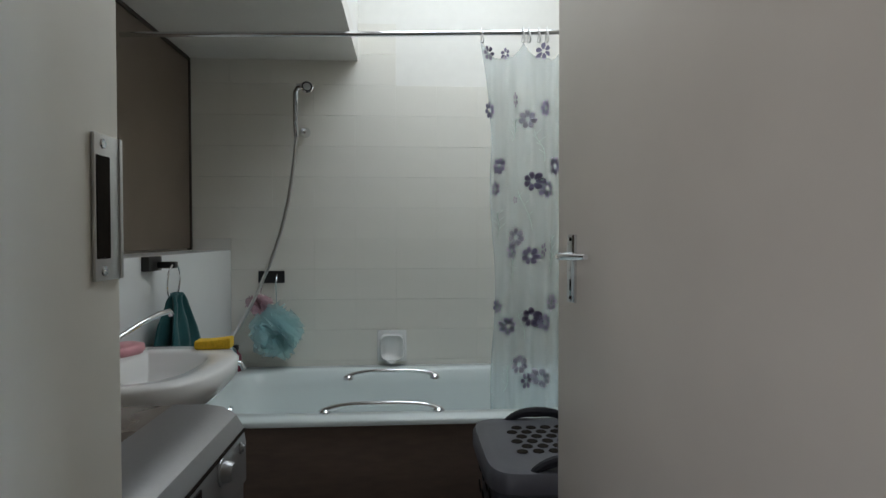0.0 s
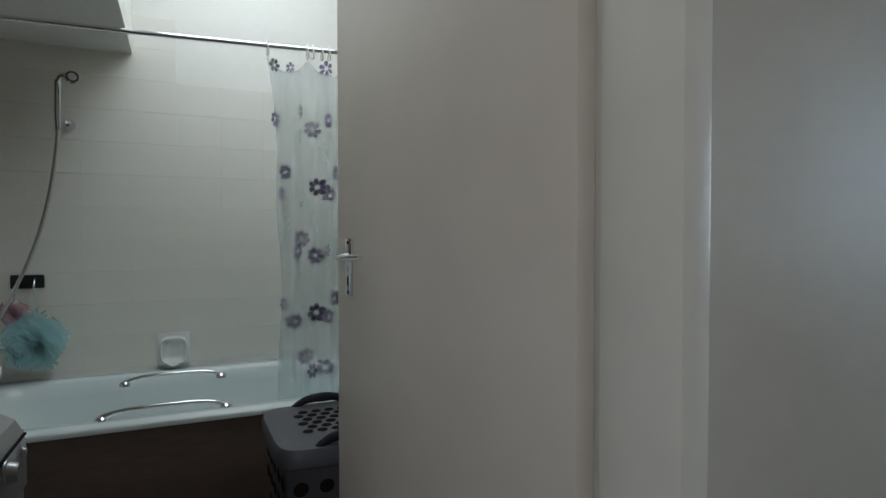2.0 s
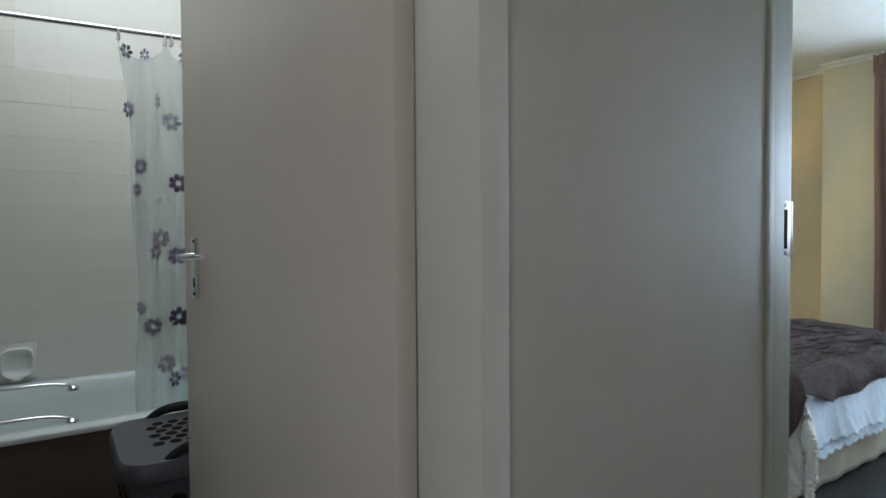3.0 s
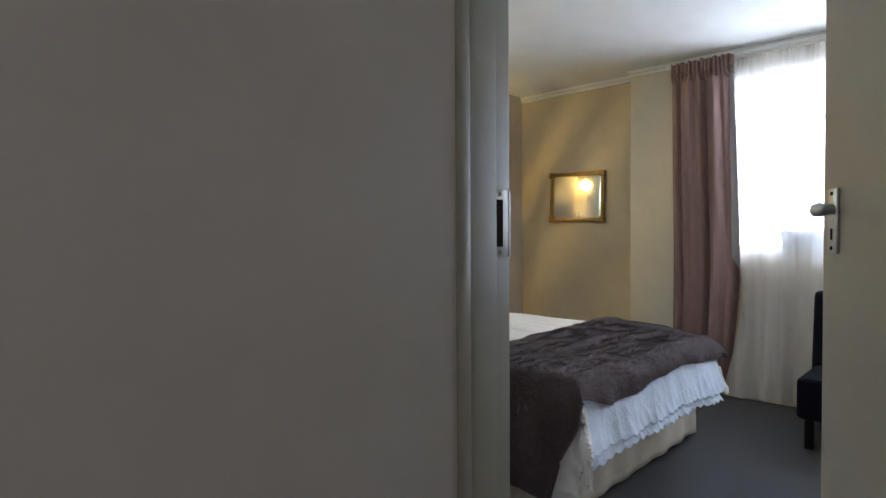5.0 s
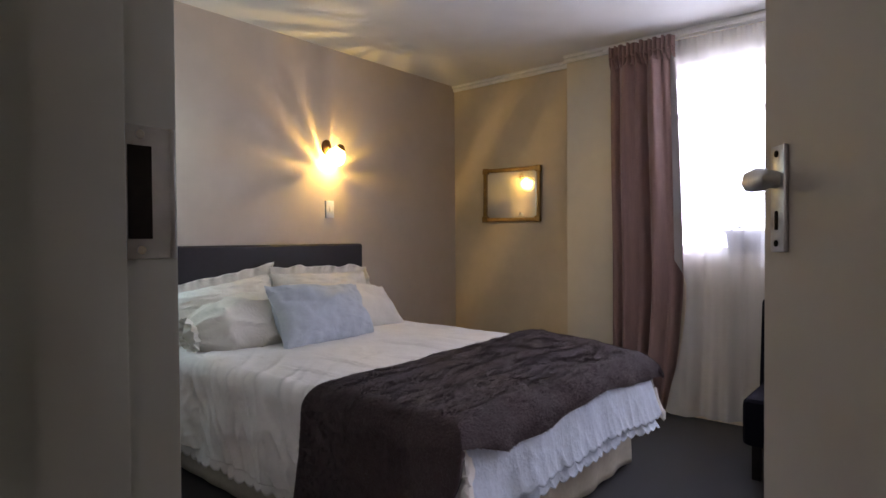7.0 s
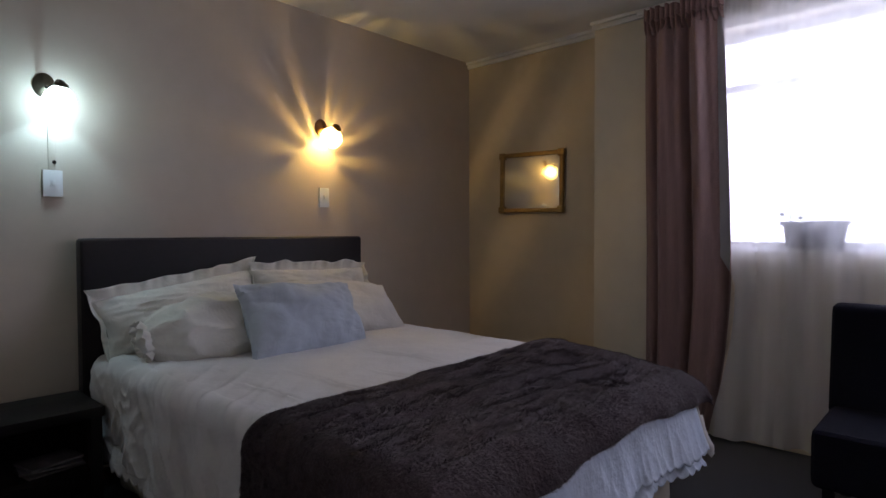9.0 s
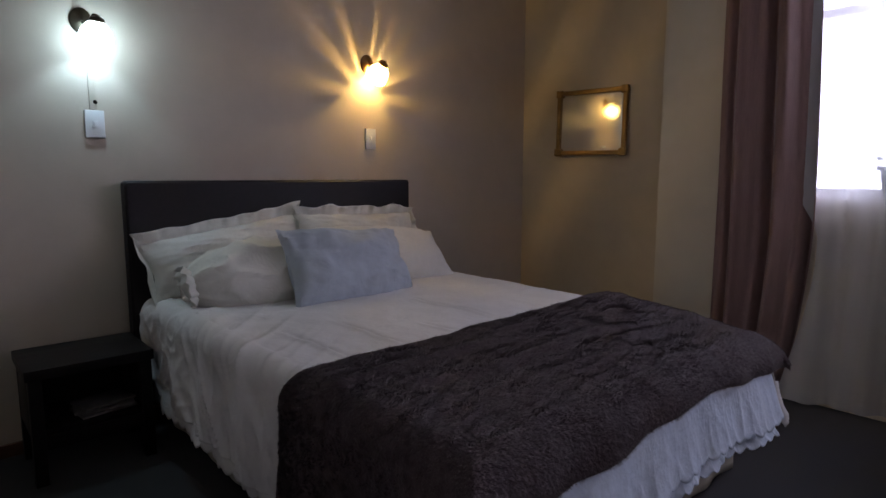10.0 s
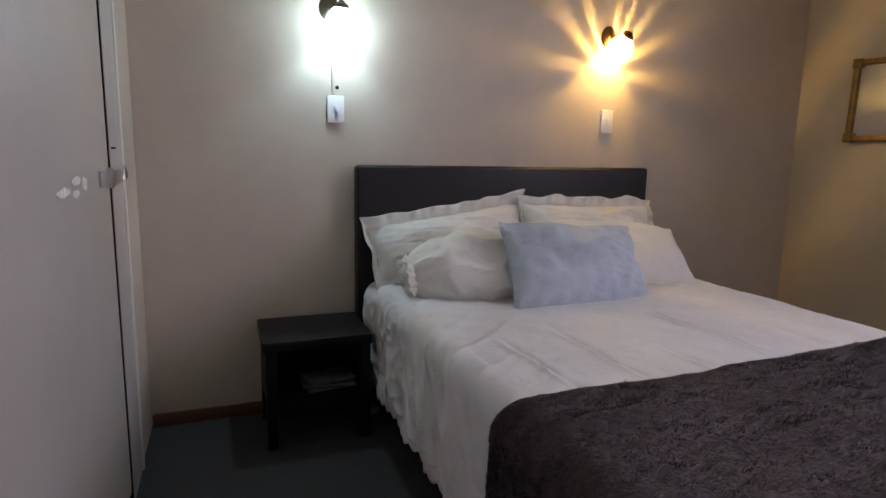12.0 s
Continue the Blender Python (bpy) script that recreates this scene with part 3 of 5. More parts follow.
def strike(parent, m):
    """A steel lock strike plate with its dark slot, in the plane x-z of m, facing -y."""
    bm = boxes([(-0.021, 0.021, -0.003, 0.0, -0.06, 0.06)], bevel=0.001)
    sp = part("strike_plate", moved(bm, m), M["satin"], parent, "satin steel strike plate")
    part("slot", moved(boxes([(-0.019, 0.002, -0.0036, 0.0, -0.042, 0.042)]), m), M["hole"], sp, "dark lock slot", smooth=False)
    part("lip", moved(boxes([(0.018, 0.0235, -0.004, 0.006, -0.06, 0.06)], bevel=0.001), m), M["satin"], sp)
    for z in (-0.052, 0.052):
        bm = bmesh.new()
        lathe(bm, [(0.0, 0.0), (0.0045, 0.0), (0.004, 0.0012), (0.0, 0.0014)], m @ Matrix.Translation((-0.008, -0.003, z)) @ pose(0, 0, 0, 90), seg=10)
        part("screw", bm, M["chrome"], sp)


strike(bath_frame, Matrix.Translation((1.9055, 0.673, 1.204)) @ pose(0, 0, 0, 0, 0, 90))
strike(bed_frame, Matrix.Translation((3.550, 0.5395, 1.194)))


def door(name, hinge, free, label, lever_z, plate, flat_lever, paint):
    """A plain flush door, open. hinge and free: the ends of its visible face, seen with the hinge on the near side."""
    h, f = Vector((*hinge, 0)), Vector((*free, 0))
    w = (f - h).length
    ang = math.degrees(math.atan2(f.y - h.y, f.x - h.x))
    m = pose(h.x, h.y, 0, 0, 0, ang)
    d = thing(name, (h.x, h.y, 0), label, "door")
    part("leaf", moved(boxes([(0, w, -0.04, 0, 0.012, 2.045)], bevel=0.003), m), paint, d)
    px = w - (0.048 if flat_lever else 0.083)
    hw = 0.017 if flat_lever else 0.020
    z0, z1 = lever_z - plate * 0.68, lever_z + plate * 0.32
    plate_ob = part("lock_plate", moved(boxes([(px - hw, px + hw, 0.0, 0.007, z0, z1)], bevel=0.003), m), M["satin"] if flat_lever else M["chrome"], d,
                    "steel lock plate")
    part("keyhole", moved(boxes([(px - 0.004, px + 0.004, 0.0065, 0.0075, z0 + 0.028, z0 + 0.052)], bevel=0.001), m), M["hole"], plate_ob, smooth=False)
    for z in (z0 + 0.011, z1 - 0.011):
        bm = bmesh.new()
        lathe(bm, [(0.0045, 0.0), (0.004, 0.0015), (0.0, 0.002)], m @ Matrix.Translation((px, 0.007, z)) @ pose(0, 0, 0, -90), seg=10)
        part("screw", bm, M["hole"], plate_ob)
    bm = bmesh.new()
    if flat_lever:
        tube(bm, [m @ Vector(p) for p in ((px, 0.006, lever_z), (px, 0.03, lever_z))], 0.011, 12)
        g = [(0.010, 0.012), (-0.006, 0.0145), (-0.020, 0.012), (-0.034, 0.009), (-0.045, 0.005)]
        rows = []
        for s, hz in g:
            rows.append([m @ Vector((px + s, y, lever_z + z)) for y, z in ((0.024, -hz), (0.041, -hz * 1.1), (0.046, -hz * 0.4), (0.043, hz * 0.7), (0.034, hz), (0.024, hz * 0.8))])
        vs = [[bm.verts.new(p) for p in r] for r in rows]
        for a, b in zip(vs, vs[1:]):
            for k in range(6):
                bm.faces.new((a[k], a[(k + 1) % 6], b[(k + 1) % 6], b[k]))
        bm.faces.new(vs[0])
        bm.faces.new(vs[-1][::-1])
    else:
        tube(bm, [m @ Vector(p) for p in ((px, 0.004, lever_z), (px, 0.026, lever_z), (px - 0.006, 0.036, lever_z), (px - 0.03, 0.038, lever_z),
                                           (px - 0.085, 0.036, lever_z + 0.001), (px - 0.128, 0.032, lever_z + 0.002))],
             [0.010, 0.009, 0.009, 0.008, 0.0075, 0.006], 12)
    part("lever_handle", bm, M["satin"] if flat_lever else M["chrome"], d, "metal lever handle", sharp=75)
    back = bmesh.new()
    tube(back, [m @ Vector(p) for p in ((px, -0.042, lever_z), (px, -0.075, lever_z), (px - 0.02, -0.088, lever_z), (px - 0.1, -0.085, lever_z))], 0.008, 10)
    part("back_lever", back, M["chrome"], d)
    for z in (0.25, 1.75):
        bm = bmesh.new()
        tube(bm, [m @ Vector((-0.006, -0.006, z - 0.045)), m @ Vector((-0.006, -0.006, z + 0.045))], 0.007, 10)
        part("hinge", bm, M["satin"], d)
    return d


door("door_1", (2.656, 0.655), (2.521, 1.548), "cream painted flush bathroom door standing open", 1.136, 0.154, False, M["door"])
door("door_2", (3.60, -0.262), (4.194, 0.164), "beige painted flush bedroom door standing open, coloured darker for shade", 1.222, 0.135, True, M["door_beige_shaded"])


# ---- bedroom window, curtains ----
win = thing("window_1", (7.30, 0.2, WZ0), "wide bedroom window with steel glazing bars behind sheer curtains", "window", kind=S)
for p in ((7.28, 7.32, WY0, WY1, WZ0, WZ0 + 0.05), (7.28, 7.32, WY0, WY1, WZ1 - 0.05, WZ1), (7.28, 7.32, WY0, WY0 + 0.05, WZ0 + 0.05, WZ1 - 0.05),
          (7.28, 7.32, WY1 - 0.05, WY1, WZ0 + 0.05, WZ1 - 0.05), (7.285, 7.315, 0.195, 0.235, WZ0 + 0.05, 1.915), (7.285, 7.315, 0.195, 0.235, 1.955, WZ1 - 0.05), (7.28, 7.32, WY0 + 0.05, WY1 - 0.05, 1.915, 1.955)):
    part("window_frame", boxes([p], bevel=0.004), M["white"], win)
part("window_sill", boxes([(7.152, 7.28, WY0 + 0.002, WY1 - 0.002, WZ0 - 0.012, WZ0 + 0.012)], bevel=0.005), M["white"], win)
for y0, y1 in ((WY0 + 0.05, 0.195), (0.235, WY1 - 0.05)):
    for z0, z1 in ((WZ0 + 0.05, 1.915), (1.955, WZ1 - 0.05)):
        pane = part("pane", boxes([(7.298, 7.302, y0, y1, z0, z1)]), M["clear"], win, smooth=False)
        pane.visible_shadow = False


def box_on_sill():
    p = thing("planter_box", (7.20, 0.83, WZ0 + 0.012), "dark rectangular planter box standing on the window sill", "planter")
    bm = bmesh.new()
    box(bm, 7.165, 7.255, 0.685, 0.955, WZ0 + 0.013, WZ0 + 0.15, bevel=0.012)
    for v in bm.verts:
        k = (v.co.z - WZ0) / 0.15
        v.co.y = 0.82 + (v.co.y - 0.82) * (0.86 + 0.16 * k)
    part("tub", bm, M["cardboard"], p)
    part("rim", boxes([(7.158, 7.262, 0.672, 0.968, WZ0 + 0.138, WZ0 + 0.158)], bevel=0.004), M["cardboard"], p)
    bm = bmesh.new()
    rnd = random.Random(4)
    tube(bm, [(7.2, 0.925, WZ0 + 0.15), (7.2, 0.935, WZ0 + 0.24), (7.19, 0.92, WZ0 + 0.30)], 0.003, 6)
    for k in range(2):
        c = Vector((7.2 + rnd.uniform(-0.02, 0.02), 0.925 + rnd.uniform(-0.03, 0.03), WZ0 + 0.17 + 0.015 * k))
        d = Vector((rnd.uniform(-0.5, 0.5), rnd.uniform(-1, 1), rnd.uniform(0.1, 0.8))).normalized() * 0.045
        sd = d.cross(Vector((1, 0.2, 0))).normalized() * 0.012
        vs = [bm.verts.new(q) for q in (c, c + d * 0.5 + sd, c + d, c + d * 0.5 - sd)]
        bm.faces.new(vs)
    part("plant", bm, M["leaf"], p, "small green sprig")


box_on_sill()


def pleats(y, k, seed):
    """Depth of the folds of a hanging curtain."""
    return math.sin(y * k) + 0.45 * math.sin(y * k * 2.13 + seed) + 0.5 * fnoise(y * k * 0.35, seed)


def brown_curtain():
    y0, y1, top, bot = 1.225, 1.655, 2.395, 0.035
    c = thing("curtain", (7.07, 1.44, bot), "long mauve-brown lined curtain drawn to one side, gathered at the top", "curtain")

    def f(u, v):
        z = bot + (top - bot) * v
        inner = 1.228 - 0.044 * math.sin(min(1.0, (1 - v) * 1.55) * math.pi / 2) + 0.088 * max(0.0, (0.36 - v) / 0.36) ** 1.4
        y = y1 - (y1 - inner) * u - 0.006 * math.sin(v * 5)
        amp = 0.036 + 0.020 * (1 - v)
        w = (pleats(u * 0.43 + 0.02 * math.sin(v * 3) + 0.012 * fnoise(u * 5, v * 1.2, 3), 34, 2.0) + 0.2 * math.sin(u * 47 + 2 * v))
        w2 = 0.25 * fnoise(u * 9, v * 3.0, 5)
        if v > 0.955:
            w = math.sin(u * 95) + 0.4 * math.sin(u * 41)
            amp = 0.018
        return (7.065 + amp * (w + w2), y, z + (0.006 * math.sin(u * 95 + 1.0) if v > 0.98 else 0))

    bm = bmesh.new()
    sheet(bm, 190, 60, f)
    thicken(part("drape", bm, M["drape"], c), 0.004)
    bm = bmesh.new()

    def g(u, v):
        return (7.045 + 0.014 * math.sin(u * 95), y1 - (y1 - y0) * u, top - 0.055 + 0.075 * v + 0.008 * math.sin(u * 60 + 2 * v))

    sheet(bm, 170, 6, g)
    thicken(part("heading", bm, M["drape"], c, "gathered heading"), 0.006)


def sheer_curtain():
    y0, y1, top, bot = -0.86, 1.18, 2.385, 0.03
    c = thing("sheer_curtain", (7.11, 0.2, bot), "long off-white sheer curtain hanging to the floor", "curtain")

    def f(u, v):
        y = y1 - (y1 - y0) * u
        z = bot + (top - bot) * v
        low = max(0.0, 1 - v / 0.30)
        y += (0.125 * low ** 1.5 - 0.02 + 0.14 * max(0.0, min(1.0, (v - 0.36) / 0.10))) * max(0.0, 1 - 4 * u)
        amp = 0.016 + 0.034 * (1 - v) ** 1.3
        w = 0.7 * pleats(y + 0.04 * fnoise(y * 2, v * 0.8), 25, 7.0) + 0.8 * fnoise(y * 6, v * 0.9, 3)
        if v > 0.965:
            amp, w = 0.010, math.sin(y * 120)
        return (7.108 - 0.03 * low * max(0.0, 1 - 4 * u) + amp * w - 0.018, y, z + 0.020 * fnoise(y * 4, 0.0, 9) * (1 - v))

    bm = bmesh.new()
    sheet(bm, 420, 40, f)
    part("net", bm, M["sheer"], c)
    bm = bmesh.new()
    sheet(bm, 420, 2, lambda u, v: tuple(a + b for a, b in zip(f(u, v * 0.012), (-0.003, 0, 0))))
    part("hem", bm, M["sheer"], c, "doubled hem")


brown_curtain()
sheer_curtain()
rail = thing("curtain_rail", (7.09, 0.5, 2.40), "white double curtain rail below the cornice", "curtain rail")
part("front_rail", boxes([(7.052, 7.066, -0.95, 1.70, 2.400, 2.420)], bevel=0.003), M["white"], rail)
part("back_rail", boxes([(7.092, 7.106, -0.95, 1.45, 2.392, 2.412)], bevel=0.003), M["white"], rail)
for y in (-0.7, 0.3, 1.15, 1.66):
    part("bracket", boxes([(7.052, 7.15, y - 0.008, y + 0.008, 2.412, 2.428)], bevel=0.002), M["white"], rail)


# ---- bed ----
BX0, BX1, BY0, BY1, BTOP = 4.545, 6.115, 0.975, 3.05, 0.585
bed = thing("bed", (5.33, 2.0, 0), "double bed with a dark padded headboard and a cream divan base", "bed")
part("headboard", boxes([(4.535, 6.092, 3.055, 3.135, 0.10, 1.117)], bevel=0.022, seg=3), M["leather"], bed, "dark brown leatherette headboard")
for x in (4.75, 5.88):
    part("headboard_strut", boxes([(x, x + 0.06, 3.137, 3.160, 0.0, 0.9)], bevel=0.003), M["darkwood"], bed)
part("divan_base", boxes([(4.68, 6.08, 1.16, 3.04, 0.05, 0.30)], bevel=0.02), M["valance"], bed)
part("mattress", boxes([(4.58, 6.08, 1.02, 3.04, 0.30, 0.54)], bevel=0.05, seg=4), M["linen"], bed, "white mattress")
for x in (4.74, 5.98):
    for y in (1.25, 2.9):
        bm = bmesh.new()
        tube(bm, [(x, y, 0.0), (x, y, 0.06)], [0.022, 0.028], 12)
        part("leg", bm, M["black"], bed)
bm = bmesh.new()


def skirt(u, v):
    """A gathered valance round both sides and the foot of the base."""
    path = [(4.662, 3.0), (4.662, 1.135), (6.118, 1.135), (6.118, 3.0)]
    ln = [1.865, 1.456, 1.865]
    s = u * sum(ln)
    k = 0
    while k < 2 and s > ln[k]:
        s -= ln[k]
        k += 1
    a, b = Vector(path[k]), Vector(path[k + 1])
    d = (b - a).normalized()
    p = a + d * s
    out = Vector((d.y, -d.x))
    w = 0.006 + 0.010 * (1 - v) * (math.sin(u * 150) * 0.5 + fnoise(u * 30, v * 1.5))
    q = p + out * w
    return (q.x, q.y, 0.03 + 0.29 * v)


sheet(bm, 400, 10, skirt)
thicken(part("valance", bm, M["valance"], bed, "cream gathered valance"), 0.003)


def drop(d, r):
    """How far a cloth has gone out and down, d along it past the start of an edge of radius r."""
    q = math.pi * r / 2
    if d <= 0:
        return 0.0, 0.0
    if d < q:
        return r * math.sin(d / r), r * (1 - math.cos(d / r))
    return r, r + d - q


def foot_pull(x, y):
    """How far the covers draw in towards the window-side corner of the foot."""
    k = max(0.0, min(1.0, (1.95 - y) / 0.95))
    return 0.21 * k * k * (3 - 2 * k) * max(0.0, min(1.1, (x - 5.0) / 1.1))


def corner_sag(x, y):
    c = max(0.0, min(1.0, (x - 5.35) / 0.6)) * max(0.0, min(1.0, (1.45 - y) / 0.5))
    return 0.022 * c * c


def ridge(a, b, c):
    return max(0.0, 1 - 2.6 * abs(fnoise(a, b, c))) ** 2


def drape(x0, x1, y0, y1, top, dl, dr, df, r, wave, rough, lift, edge, shape, crumple=0.0):
    """A cloth over the bed: hangs dl at the low x side, dr at the other, df over the foot. Returns the function of u and v."""
    q = math.pi * r / 2

    def f(u, v):
        s = -dl + u * (dl + dr + (x1 - x0)) if shape is None else shape(u, v)[0]
        t = -df + v * (df + (y1 - y0)) if shape is None else shape(u, v)[1]
        hem = edge(s, t)
        du = max(0.0, -s, s - (x1 - x0))
        dv = max(0.0, -t)
        ox, zx = drop(du, r)
        oy, zy = drop(dv, r)
        x = min(max(s, 0), x1 - x0) + x0 + (-ox if s < 0 else ox)
        y = max(t, 0) + y0 - oy
        z = top - max(zx, zy) - 0.25 * min(zx, zy)
        both = min(du, dv)
        sx = -1 if s < 0 else 1
        if both > 0:
            x += sx * both * 0.22
            y -= both * 0.22
        hang = min(1.0, max(du, dv) / 0.25)
        if du > 0:
            x += sx * hang * wave * (math.sin(t * 17 + 1.3 * math.sin(t * 5)) + 0.8 * fnoise(t * 6, s * 2.5, 2))
        if dv > 0:
            y -= hang * wave * (math.sin(s * 19 + 1.1 * math.sin(s * 4)) + 0.8 * fnoise(s * 7, t * 3, 6))
        n = rough * (fnoise(x * 5, y * 5, z * 5) + 0.5 * fnoise(x * 13, y * 13, z * 13 + 3))
        if crumple and s < 0.0:
            a = t + 0.6 * du
            head = max(0.0, min(1.0, (t - 1.15) / 0.45))
            side = (1 - head) * (1.0 * ridge(a * 6.0, du * 1.8, 1) + 0.6 * ridge(a * 13, du * 3.5, 4)) + head * (0.35 * ridge(a * 6, du * 2, 1) + 0.28 * ridge(t * 11, du * 11, 9))
            n += crumple * side * min(1.0, 0.3 + du / 0.08)
        elif crumple and dv > 0.0:
            n += 0.2 * crumple * ridge(s * 8, dv * 3, 6)
        elif crumple and s < 0.35:
            n += crumple * 0.5 * (1 - s / 0.35) * ridge((t - 0.8 * s) * 6.0, s * 1.5, 1)
        z += n * (1 - hang * 0.6) + lift(x, y) * (1 - hang) + hem * (1 if hang > 0.3 else 0)
        if du > 0 or dv > 0:
            n *= 1.8
        if du > 0:
            x += sx * n * hang
        if dv > 0:
            y -= n * hang
        return (x - foot_pull(x, y), y, z - corner_sag(x, y))

    return f


def creases(x, y):
    z = 0.010 * math.sin((x - BX0) / (BX1 - BX0) * math.pi)
    for c, k, w, lo, hi in ((4.764, -0.05, 0.010, 1.55, 2.10), (4.970, -0.03, 0.010, 1.55, 2.16), (5.182, -0.09, 0.010, 1.55, 1.90), (5.44, -0.05, 0.011, 1.6, 2.25), (5.72, -0.06, 0.010, 1.6, 2.05)):
        d = (x - c - k * (y - 1.85) - 0.012 * fnoise(y * 4, c * 9)) / w
        if abs(d) < 4:
            fade = max(0.0, min(1, (y - lo) * 4, (hi - y) * 5))
            z += fade * (0.008 * math.exp(-(d + 1.3) ** 2 / 1.6) - 0.010 * math.exp(-d * d))
    z += 0.006 * fnoise(x * 4 + y, y * 2.5, 11)
    for c, w in ((2.35, 0.02), (1.92, 0.016)):
        d = (y - c - 0.1 * (x - 5.2)) / w
        if abs(d) < 3:
            z += 0.003 * math.exp(-d * d)
    return z


duvet = thing("duvet", (5.33, 2.0, BTOP), "white cotton duvet with an embroidered scalloped edge over the bed", "duvet")
bm = bmesh.new()
sheet(bm, 330, 260, drape(BX0 + 0.085, BX1 - 0.07, BY0 + 0.06, 3.0, 0.612, 0.42, 0.26, 0.25, 0.07, 0.010, 0.007, creases,
                          lambda s, t: 0.0, None, 0.019))
cover = part("cover", bm, M["linen"], duvet)
cover.modifiers.new("smooth", "SMOOTH").iterations = 2
thicken(cover, 0.012)


def scallop(side, tier=0):
    """The embroidered frill with a scalloped hem, along one side of the duvet; the foot has two tiers."""
    def f(u, v):
        if side == "foot":
            a = BX0 + 0.002 + u * (BX1 - BX0 - 0.03)
            top, low = ((0.572, 0.385), (0.43, 0.338))[tier]
            low -= 0.014 * abs(math.sin((a * 14 + tier * 0.4) * math.pi)) - 0.010 * fnoise(a * 3, 1 + tier)
            z = top + (low - top) * (1 - v)
            g = 0.3 * math.sin(a * 26 + math.sin(a * 7)) + 1.2 * fnoise(a * 5, v * 0.8, tier) + 0.3 * ridge(a * 9 + 0.8 * v, v * 1.2, 3)
            flare = max(0.0, min(1, (a - 5.85) * 5))
            y = BY0 - 0.016 + 0.010 * tier - 0.036 * (1 - v) - 0.015 * g * (1 - 0.85 * v) - 0.030 * (1 - v) * flare
            return (a - foot_pull(a, y) + 0.02 * flare * (1 - v), y, z - corner_sag(a, y))
        a = BY0 - 0.01 + u * (2.96 - BY0)
        low = 0.195 - 0.018 * abs(math.sin(a * 15.5 * math.pi)) + 0.012 * fnoise(a * 3, 4)
        z = 0.30 + (low - 0.30) * (1 - v)
        sgn = -1 if side == "left" else 1
        x0 = (BX0 + 0.014 if side == "left" else BX1) - sgn * 0.016 + sgn * 0.022 * (1 - v)
        x = x0 + sgn * 0.010 * (math.sin(a * 24 + math.sin(a * 6)) + fnoise(a * 8, v, 3)) * (1 - 0.9 * v)
        return (x - foot_pull(x, a), a, z + (0.165 if side == "right" else 0))
    bm = bmesh.new()
    sheet(bm, 420, 22 if side == "foot" else 10, f)
    # foot and right frills carry the window's blue in their colour, left stays plain
    thicken(part("frill", bm, M["linen" if side == "left" else "eyelet_window_blue"], duvet, "scalloped embroidered frill"), 0.003)


scallop("foot", 0)
scallop("foot", 1)
scallop("left")
scallop("right")

# ---- fur throw ----
throw = thing("throw_blanket", (5.33, 1.3, 0.64), "charcoal-brown long-pile fur throw across the foot of the bed", "throw blanket")
TX0, TX1, TY0 = BX0 + 0.045, BX1 - 0.05, BY0 + 0.04


def throw_shape(u, v):
    s = -0.50 + u * (0.50 + (TX1 - TX0) + 0.13)
    back = 0.565 + 0.07 * u + 0.008 * math.sin(u * 9) + (0.12 * max(0.0, 0.24 - u) / 0.24)
    front = -0.168 + 0.012 * math.sin(u * 11 + 1) + 0.03 * u + (0.20 * max(0.0, 0.30 - u) / 0.30)
    return s, front + v * (back - front)


def throw_lift(x, y):
    z = 0.005 * fnoise(x * 3.2, y * 7, 8) + 0.004 * ridge(x * 2.6 + y, y * 9 - x * 1.5, 2) + 0.0025 * ridge(x * 6, y * 19 - x * 3, 5)
    for c, k, w in ((1.52, 0.10, 0.035), (1.30, -0.08, 0.03), (1.14, 0.12, 0.03)):
        d = (y - c - k * (x - 5.3) - 0.03 * math.sin(x * 6)) / w
        if abs(d) < 3:
            z += 0.010 * math.exp(-d * d) * (0.5 + 0.5 * math.sin(x * 4 + c * 9))
    return z


throw_fn = drape(TX0, TX1, TY0, 3.0, 0.651, 0.50, 0.13, 0.14, 0.085, 0.012, 0.005, throw_lift, lambda s, t: 0.0, throw_shape)
bm = bmesh.new()
sheet(bm, 260, 130, throw_fn)
hide = part("hide", bm, M["fur"], throw)
thicken(hide, 0.018)


def pile():
    """Short hairs all over the throw, lying in swirls."""
    rnd = random.Random(12)
    verts, faces = [], []
    for k in range(200000):
        u, v = rnd.random(), rnd.random()
        p = Vector(throw_fn(u, v))
        a, b = Vector(throw_fn(min(1, u + 0.004), v)), Vector(throw_fn(u, min(1, v + 0.006)))
        n = (a - p).cross(b - p)
        if n.length < 1e-9:
            continue
        n.normalize()
        tx, ty = (a - p).normalized(), (b - p).normalized()
        ang = -1.3 + 0.8 * fnoise(p.x * 11, p.y * 20, p.z * 16) + rnd.uniform(-0.7, 0.7)
        lie = tx * math.cos(ang) + ty * math.sin(ang)
        lg = rnd.uniform(0.004, 0.009)
        clump = Vector((fnoise(p.x * 45, p.y * 45, p.z * 45), fnoise(p.y * 45, p.z * 45, p.x * 45 + 7), 0)) * 0.004
        tip = p + n * lg * rnd.uniform(0.5, 1.0) + lie * lg * 0.8 + clump
        wd = lie.cross(n) * rnd.uniform(0.0006, 0.0011)
        i = len(verts)
        verts += [p - wd, p + wd, tip]
        faces.append((i, i + 1, i + 2))
    me = bpy.data.meshes.new("fur")
    me.from_pydata([tuple(q) for q in verts], [], faces)
    me.materials.append(M["fur"])
    ob = new("fur", me)
    ob.parent = throw
    ob.matrix_parent_inverse = Matrix.Translation(throw.location).inverted()
    tagged(ob, "long dark pile", kind="stuff")


pile()


